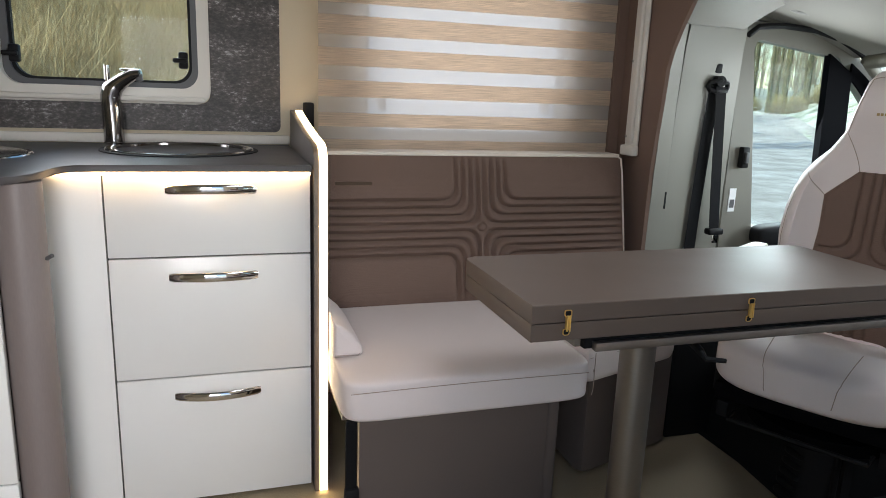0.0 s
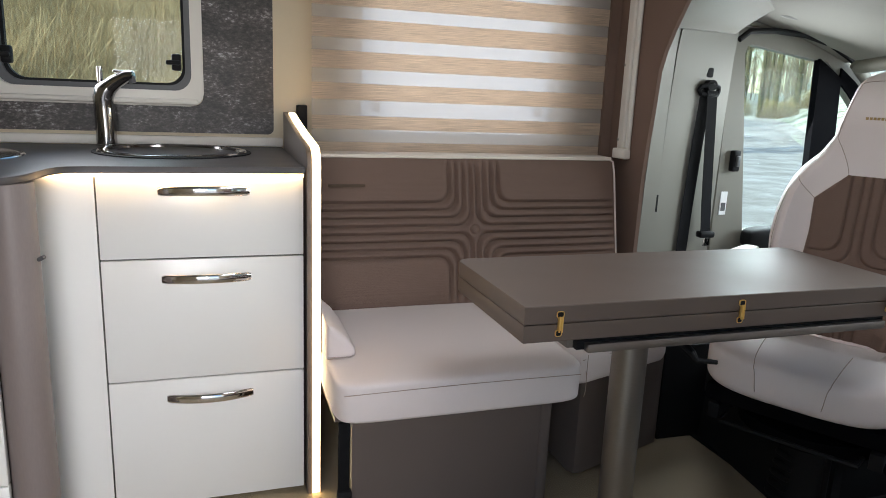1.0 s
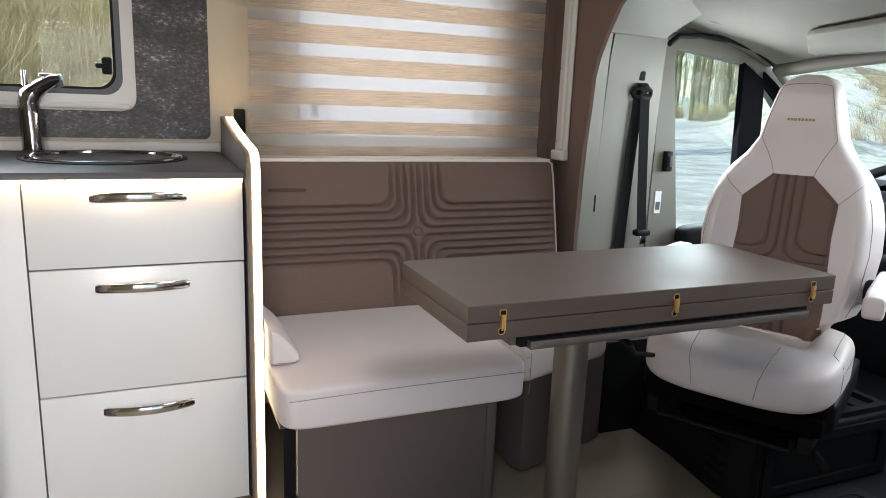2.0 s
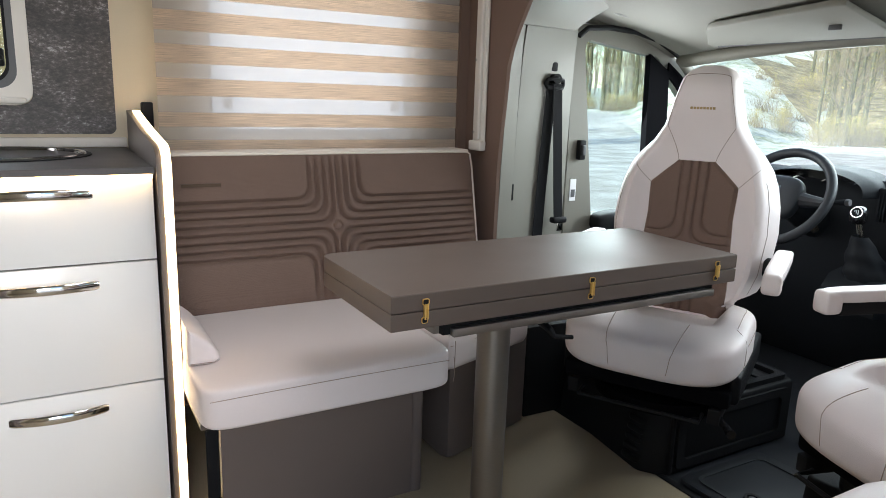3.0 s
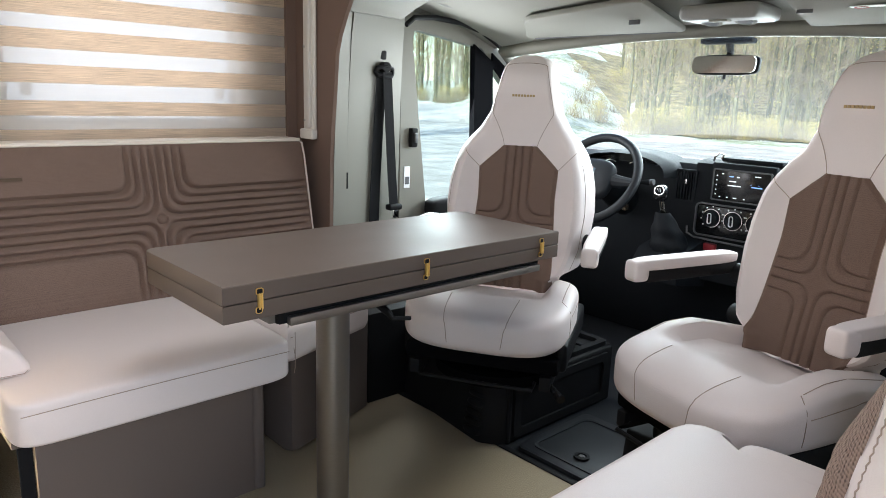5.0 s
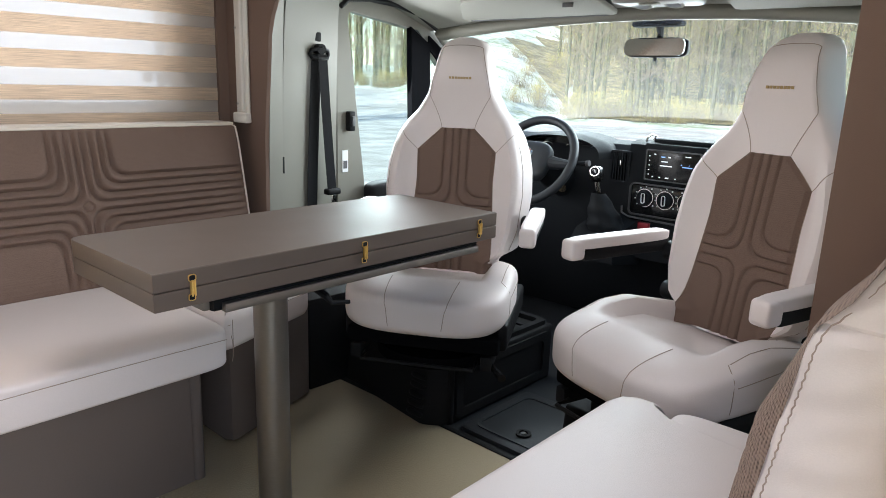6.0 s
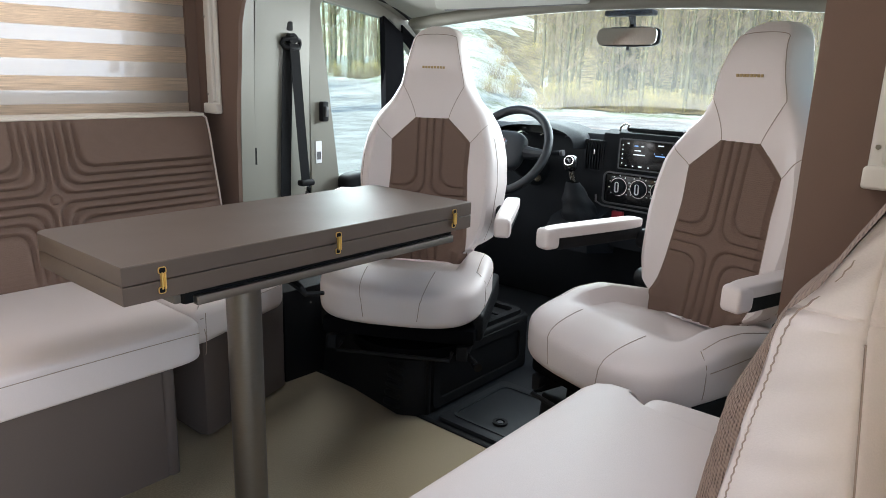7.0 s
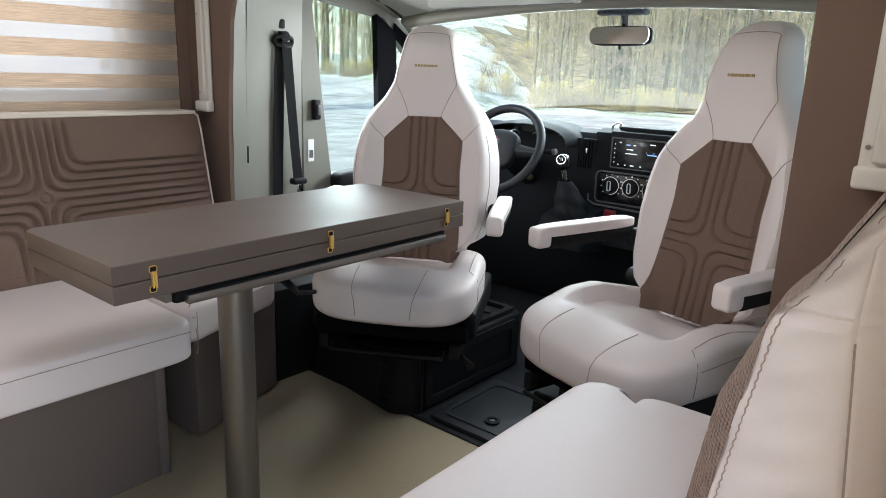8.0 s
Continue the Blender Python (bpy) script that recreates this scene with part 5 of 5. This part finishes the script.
rc2 = thing("side_bench_bolster", "narrow cream leather bolster behind the bench cushion", "cushion")
part("cover", pillow(1.312, 0.190, 0.398, 0.046, 0.180, 0.052, 0.3, None, 64, 24), LEATHER, rc2)

rk = part("backrest", box(1.02, -0.115, 0.455, 1.50, -0.108, 0.93), LEATHER, rb, "reclined taupe woven backrest with cream leather ends")


def rk_front(z):
    """The front edge of the reclined backrest at a height."""
    pts = [(0.452, 0.104), (0.53, 0.094), (0.62, 0.081), (0.72, 0.064), (0.775, 0.055), (0.803, 0.047), (0.815, 0.036), (0.839, 0.016), (0.891, -0.010), (0.936, -0.034), (0.97, -0.052)]
    for (a, ya), (b, yb) in zip(pts, pts[1:]):
        if z <= b:
            return ya + (yb - ya) * (z - a) / (b - a) + 0.010
    return pts[-1][1] + 0.010


def rk_cloth(u, v):
    x, z = 0.9535 + u * 0.5765, 0.455 + v * 0.51
    e = min(u, 1 - u) * 0.575
    crown = 0.048 * (1 - math.exp(-e / 0.06)) * (1.25 - 0.95 * min(1.0, max(0.0, (z - 0.63) / 0.17)))
    q = quilt(x - 1.25, z - 0.70, LINES, 0.0055, 0.006)
    q += -0.006 * math.exp(-((z - 0.535) / 0.006) ** 2) - 0.006 * math.exp(-((z - 0.575) / 0.006) ** 2)
    return (x, rk_front(z) + crown + q * (crown / 0.066) - 0.001, z)


part("woven_front", sheet(rk_cloth, 130, 120), COARSE_CLOTH, rk, "coarse woven taupe cloth")


def rk_seam(z):
    """Where the end face turns towards the wall."""
    return -0.050 + 0.022 * min(1.0, max(0.0, (z - 0.56) / 0.24))


def rk_end(u, v):
    """The stuffed leather end: a full lower face, a fold, a top that leans away, and the turn towards the wall."""
    z = 0.452 + v * 0.513
    f, s = rk_front(z), min(rk_seam(z), rk_front(z) - 0.03)
    top = max(0.0, z - 0.803)
    a = u * 3
    full = math.exp(-((z - 0.803) / 0.006) ** 2)
    if a < 1:
        x, y = 0.956 - 0.016 * math.sin(math.pi * a) ** 0.6 * (1 if z < 0.803 else 0.4), f + (s - f) * a
    elif a < 2:
        x, y = 0.956 + 0.085 * (a - 1), s + (-0.122 - s) * (a - 1)
    else:
        x, y = 1.041 + 0.48 * (a - 2), -0.122
    x += 0.45 * top + 0.010 * full + 0.0035 * math.exp(-((a - 1) / 0.03) ** 2)
    crease = 0.0030 * math.sin(55 * z + 3 * a) * math.exp(-((z - 0.66) / 0.10) ** 2) + 0.0022 * math.sin(120 * z - 5 * a) * math.sin(2.2 * a)
    return (x + crease * (a < 1), y, z)


part("leather_end", sheet(rk_end, 90, 110), LEATHER, rk, "cream leather end piece")
part("end_seam", tube([(0.9462 + 0.006 * (z > 0.803) + 0.45 * max(0.0, z - 0.803), rk_front(z) - 0.011 + 0.0009 * (-1) ** k, z) for k, z in enumerate(0.46 + 0.0062 * j for j in range(80))], 0.0011, 5), STITCH, rk, "dark zigzag stitching")
part("corner_seam", tube([(0.9545, rk_seam(z), z) for z in [0.46 + 0.017 * k for k in range(20)]], 0.0013, 6), STITCH, rk)
part("top_cap", sheet(lambda u, v: (0.955 + 0.575 * u, rk_front(0.965) + 0.002 - (0.02 + rk_front(0.965) + 0.105) * v, 0.965 + 0.006 * math.sin(math.pi * v)), 8, 6), LEATHER, rk)


# ---- outside ----
def ground_colour(name):
    m = ramp_material(name, [(0.28, (0.20, 0.23, 0.12)), (0.42, (0.40, 0.43, 0.31)), (0.56, (0.66, 0.68, 0.63)), (0.75, (0.48, 0.50, 0.38))], 0.35, 10, 0.9, bump=0.4, second=3.0)
    return m


GROUND = ground_colour("frosty_ground")
ROAD = ramp_material("pale_asphalt", [(0.3, (0.30, 0.27, 0.235)), (0.5, (0.46, 0.43, 0.39)), (0.68, (0.66, 0.64, 0.61))], 0.9, 10, 0.75, bump=0.3, second=40)
GRASS = ramp_material("frosty_grass", [(0.3, (0.10, 0.12, 0.04)), (0.5, (0.26, 0.29, 0.14)), (0.72, (0.52, 0.55, 0.50))], 2.0, 8, 0.9)
BARK = ramp_material("mossy_bark", [(0.3, (0.035, 0.033, 0.022)), (0.55, (0.10, 0.10, 0.055)), (0.8, (0.24, 0.23, 0.18))], 6, 8, 0.9, (1, 1, 0.25), 0.6)
TWIG = ramp_material("dry_twigs", [(0.3, (0.10, 0.08, 0.05)), (0.7, (0.27, 0.225, 0.16))], 3, 4, 0.9)
YELLOW = ramp_material("yellow_leaves", [(0.3, (0.14, 0.15, 0.05)), (0.55, (0.40, 0.34, 0.11)), (0.75, (0.66, 0.55, 0.24))], 1.5, 5, 0.8)
GZ = -0.85


def terrain(x, y):
    """Height of the land: flat by the van, a bank on the driver's side, and a slope up to the woods ahead."""
    r = math.hypot(x - 1, y - 1)
    az = math.degrees(math.atan2(y - 1, x - 1))
    ahead = min(1.0, max(0.0, (38 - az) / 6))
    left = min(1.0, max(0.0, (47 - az) / 6))
    far = min(70.0, max(0.0, r - 36 - 14 * ahead))
    bank = min(1.0, max(0.0, (az - 58) / 12)) * min(14.0, max(0.0, r - 9)) * 0.27
    rise = 0.055 + 0.12 * left * left * (3 - 2 * left)
    return GZ + 0.05 * math.sin(x * 0.3) * math.cos(y * 0.23) + rise * far + bank


def land(u, v):
    a = 2 * math.pi * u
    r = 600 * v ** 3.2 + 0.02
    x, y = 1 + r * math.cos(a), 1 + r * math.sin(a)
    return (x, y, terrain(x, y) + (0.0 if r < 200 else (r - 200) * 0.02))


single("ground", sheet(land, 300, 110, closed_u=True), GROUND, "frosty gravel and grass ground around the van", "ground", "structure")


def lot(u, v):
    """Wide pale road and parking place, with a ragged far edge."""
    az = -125 + 183 * u
    edge = 33 + 1.2 * math.sin(az * 0.31) + 0.7 * math.sin(az * 0.83 + 1)
    edge += 22 * min(1.0, max(0.0, (az - 43) / 4))
    r = 0.3 + (edge - 0.3) * v
    x, y = 1 + r * math.cos(radians(az)), 1 + r * math.sin(radians(az))
    return (x, y, terrain(x, y) + 0.05)


LITTER = ramp_material("leaf_litter", [(0.3, (0.10, 0.085, 0.045)), (0.5, (0.26, 0.21, 0.11)), (0.66, (0.44, 0.37, 0.20)), (0.8, (0.62, 0.60, 0.52))], 1.2, 9, 0.95, bump=0.6, second=9.0)


def litter(a0, a1, r0, r1):
    """Woodland floor with a ragged near edge, between two bearings."""
    def at(u, v):
        az = a0 + (a1 - a0) * u + u ** 6 * (2.2 * math.sin(9 * v + 1) + 1.4 * math.sin(31 * v) - 1.5)
        near = r0 + 0.8 * math.sin(az * 0.9) + 0.5 * math.sin(az * 2.3 + 1) + 30 * max(0.0, (u - 0.86) / 0.14) ** 2
        r = near + (r1 - near) * v
        x, y = 1 + r * math.cos(radians(az)), 1 + r * math.sin(radians(az))
        return (x, y, terrain(x, y) + 0.06)
    return sheet(at, 120, 40)


single("woodland_floor", litter(-32, 35.5, 40.5, 125), LITTER, "brown leaf litter floor under the woodland trees", "ground", "structure")
DRY_GRASS = ramp_material("dry_grass", [(0.3, (0.16, 0.12, 0.055)), (0.5, (0.40, 0.32, 0.17)), (0.7, (0.66, 0.56, 0.36))], 5.0, 9, 0.95, (1, 1, 0.4), 0.7, 20.0)
single("bank_floor", litter(70, 128, 8.2, 110), DRY_GRASS, "dry straw-coloured grass on the wooded bank", "ground", "structure")
single("road", sheet(lot, 120, 40), ROAD, "wide pale frosty asphalt road beside the van", "road", "structure")
lot_side = sheet(lambda u, v: (-14 + 17 * u, 0.5 + 16 * v, terrain(-14 + 17 * u, 0.5 + 16 * v) + 0.025), 34, 20)
single("pavement", lot_side, ROAD, "pale asphalt parking place beside the van", "pavement", "structure")

rng = random.Random(7)


def tree_mesh(seed, tall):
    r = random.Random(seed)
    bm = bmesh.new()
    lean = (r.uniform(-0.4, 0.4), r.uniform(-0.4, 0.4))
    n = 9
    pts = [(lean[0] * (k / n) ** 1.5 + r.uniform(-0.04, 0.04), lean[1] * (k / n) ** 1.5 + r.uniform(-0.04, 0.04), tall * k / n) for k in range(n + 1)]
    base = r.uniform(0.09, 0.21)
    tube(pts, [base * (1 - 0.85 * k / n) for k in range(n + 1)], 7, bm)
    return bm, pts, r


def limbs(pts, r, tall, count):
    bm = bmesh.new()
    for _ in range(count):
        k = r.randrange(2, len(pts))
        p = Vector(pts[k])
        a, up, ln = r.uniform(0, 6.28), r.uniform(0.3, 1.1), r.uniform(0.6, 2.0) * (1.15 - k / len(pts))
        d = Vector((math.cos(a), math.sin(a), up)).normalized()
        q = p + d * ln * 0.5 + Vector((0, 0, 0.05))
        e = p + d * ln + Vector((r.uniform(-0.2, 0.2), r.uniform(-0.2, 0.2), 0.15))
        tube([p, q, e], [0.030, 0.018, 0.006], 4, bm, caps=False)
        for _ in range(5):
            f = q.lerp(e, r.uniform(0, 1))
            g = f + Vector((r.uniform(-0.5, 0.5), r.uniform(-0.5, 0.5), r.uniform(0.0, 0.6)))
            tube([f, g], [0.009, 0.003], 3, bm, caps=False)
    return bm


def leaf_mesh(pts, r, count, spread):
    bm = bmesh.new()
    for _ in range(count):
        p = Vector(pts[r.randrange(1, len(pts))]) + Vector((r.gauss(0, spread), r.gauss(0, spread), r.gauss(0, spread * 0.8)))
        a, b = Vector((r.uniform(-1, 1), r.uniform(-1, 1), r.uniform(-1, 1))).normalized(), Vector((r.uniform(-1, 1), r.uniform(-1, 1), r.uniform(-1, 1))).normalized()
        s = r.uniform(0.022, 0.052)
        bm.faces.new([bm.verts.new(p + v) for v in (a * s, b * s * 0.6, -a * s, -b * s * 0.6)])
    return bm


kinds = []
for sd in range(6):
    tall = 9 + 1.3 * sd
    bm, pts, r = tree_mesh(sd + 3, tall)
    t = thing("tree", "tall thin bare woodland tree with a few pale leaves", "tree", pose(0, 0, 0), group="woodland trees")
    part("trunk", bm, BARK, t)
    part("limbs", limbs(pts, r, tall, 80), TWIG, t)
    part("crown", leaf_mesh(pts, r, 900, 1.3), YELLOW, t)
    kinds.append(t)
spots = []
for k in range(290):
    if k < 210:
        a = 33.5 - 39.5 * rng.random() ** 0.85
        d = rng.uniform(42, 82) + max(0.0, a - 26) * rng.uniform(0, 3)
    elif k < 245:
        a, d = rng.uniform(44, 57), rng.uniform(58, 85)
    else:
        a, d = rng.uniform(72, 125), rng.uniform(24, 60)
    spots.append((1 + d * math.cos(radians(a)), 1 + d * math.sin(radians(a))))
for i, (x, y) in enumerate(spots):
    m = pose(x, y, terrain(x, y) - 0.1, 0, 0, rng.uniform(0, 360))
    if i < len(kinds):
        kinds[i].matrix_world = m
    else:
        copy_thing(kinds[i % len(kinds)], m)


def bush_mesh(seed, leafy):
    r = random.Random(seed)
    bm = bmesh.new()
    for _ in range(90):
        a, ln = r.uniform(0, 6.28), r.uniform(0.5, 1.7)
        p = Vector((r.gauss(0, 0.45), r.gauss(0, 0.45), 0))
        e = p + Vector((math.cos(a) * 0.45 * ln, math.sin(a) * 0.45 * ln, ln))
        tube([p, p.lerp(e, 0.5) + Vector((r.uniform(-0.1, 0.1), r.uniform(-0.1, 0.1), 0.05)), e], [0.012, 0.008, 0.003], 3, bm, caps=False)
    lv = bmesh.new()
    for _ in range(2200 if leafy else 900):
        ang, rad, h = r.uniform(0, 6.28), abs(r.gauss(0, 0.6)), r.uniform(0.1, 1.6)
        p = Vector((rad * math.cos(ang), rad * math.sin(ang), h))
        a, b = Vector((r.uniform(-1, 1), r.uniform(-1, 1), r.uniform(-1, 1))).normalized(), Vector((r.uniform(-1, 1), r.uniform(-1, 1), r.uniform(-1, 1))).normalized()
        s = r.uniform(0.016, 0.038)
        lv.faces.new([lv.verts.new(p + v) for v in (a * s, b * s * 0.6, -a * s, -b * s * 0.6)])
    return bm, lv


STRAW = ramp_material("dry_straw", [(0.3, (0.26, 0.18, 0.09)), (0.55, (0.60, 0.46, 0.26)), (0.75, (0.80, 0.68, 0.46))], 5, 5, 0.9)


def scrub_mesh(seed):
    """A tangle of thin dry stalks and grass that leans all ways."""
    r = random.Random(seed)
    bm = bmesh.new()
    for _ in range(560):
        a, ln, lean = r.uniform(0, 6.28), r.uniform(0.3, 1.9), r.uniform(0.1, 0.9)
        p = Vector((r.gauss(0, 0.6), r.gauss(0, 0.6), 0))
        e = p + Vector((math.cos(a) * lean * ln, math.sin(a) * lean * ln, ln))
        mid = p.lerp(e, 0.55) + Vector((r.uniform(-0.1, 0.1), r.uniform(-0.1, 0.1), 0.12))
        w = r.uniform(0.0025, 0.0065)
        tube([p, mid, e], [w, w * 0.8, 0.002], 3, bm, caps=False)
    return bm


scrubs = []
for sd in range(3):
    b = thing("dry_scrub", "tangled dry straw-coloured roadside scrub", "bush", pose(0, 0, 0), group="dry scrub")
    part("stalks", scrub_mesh(70 + sd), STRAW, b)
    scrubs.append(b)
bushes = []
for sd in range(4):
    bm, lv = bush_mesh(40 + sd, sd % 2 == 0)
    b = thing("bush", "yellowing bare-twigged roadside bush", "bush", pose(0, 0, 0), group="roadside bushes")
    part("twigs", bm, TWIG, b)
    part("leaves", lv, YELLOW, b)
    bushes.append(b)
count = 0
for k in range(560):
    if k < 180:
        a = rng.uniform(-6, 37)
        d = rng.uniform(39.5, 50) + (rng.uniform(0, 30) if a > 30 else 0)
    elif k < 230:
        a, d = rng.uniform(44, 57), rng.uniform(56, 64)
    else:
        a, d = rng.uniform(84, 122), 8.5 + 17 * rng.random() ** 1.2
    x, y = 1 + d * math.cos(radians(a)), 1 + d * math.sin(radians(a))
    big = rng.uniform(0.6, 1.2) if k < 230 else 0.62 + 0.05 * max(0.0, d - 9)
    m = pose(x, y, terrain(x, y) - 0.05, 0, 0, rng.uniform(0, 360)) @ Matrix.Diagonal((big, big, big, 1))
    if k >= 230:
        if k < 233:
            scrubs[k - 230].matrix_world = m
        else:
            copy_thing(scrubs[k % 3], m)
        continue
    if count < 4:
        bushes[count].matrix_world = m
    else:
        copy_thing(bushes[count % 4], m)
    count += 1

# far woods: one soft mass of twigs on the slope behind
bm = bmesh.new()
for k in range(5200):
    a = rng.uniform(-30, 33) if k < 3600 else rng.uniform(44, 125)
    d = rng.uniform(75, 115)
    x, y = 1 + d * math.cos(radians(a)), 1 + d * math.sin(radians(a))
    z = terrain(x, y)
    h = rng.uniform(4, 14)
    w = rng.uniform(0.03, 0.12)
    tube([(x, y, z), (x + rng.uniform(-0.6, 0.6), y + rng.uniform(-0.6, 0.6), z + h)], [w, w * 0.25], 3, bm, caps=False)
    for _ in range(4):
        zz = z + h * rng.uniform(0.3, 1)
        p = Vector((x, y, zz))
        q = p + Vector((rng.uniform(-1.4, 1.4), rng.uniform(-1.4, 1.4), rng.uniform(0.2, 1.5)))
        tube([p, q], [w * 0.45, 0.01], 3, bm, caps=False)
# paler than the near twigs: distance haze is put into the colour
FAR_TWIG = ramp_material("hazed_far_twigs", [(0.3, (0.12, 0.115, 0.085)), (0.7, (0.34, 0.31, 0.25))], 0.15, 6, 0.9)
single("far_woods", bm, FAR_TWIG, "far bare woods on the slope", "woods", "stuff")
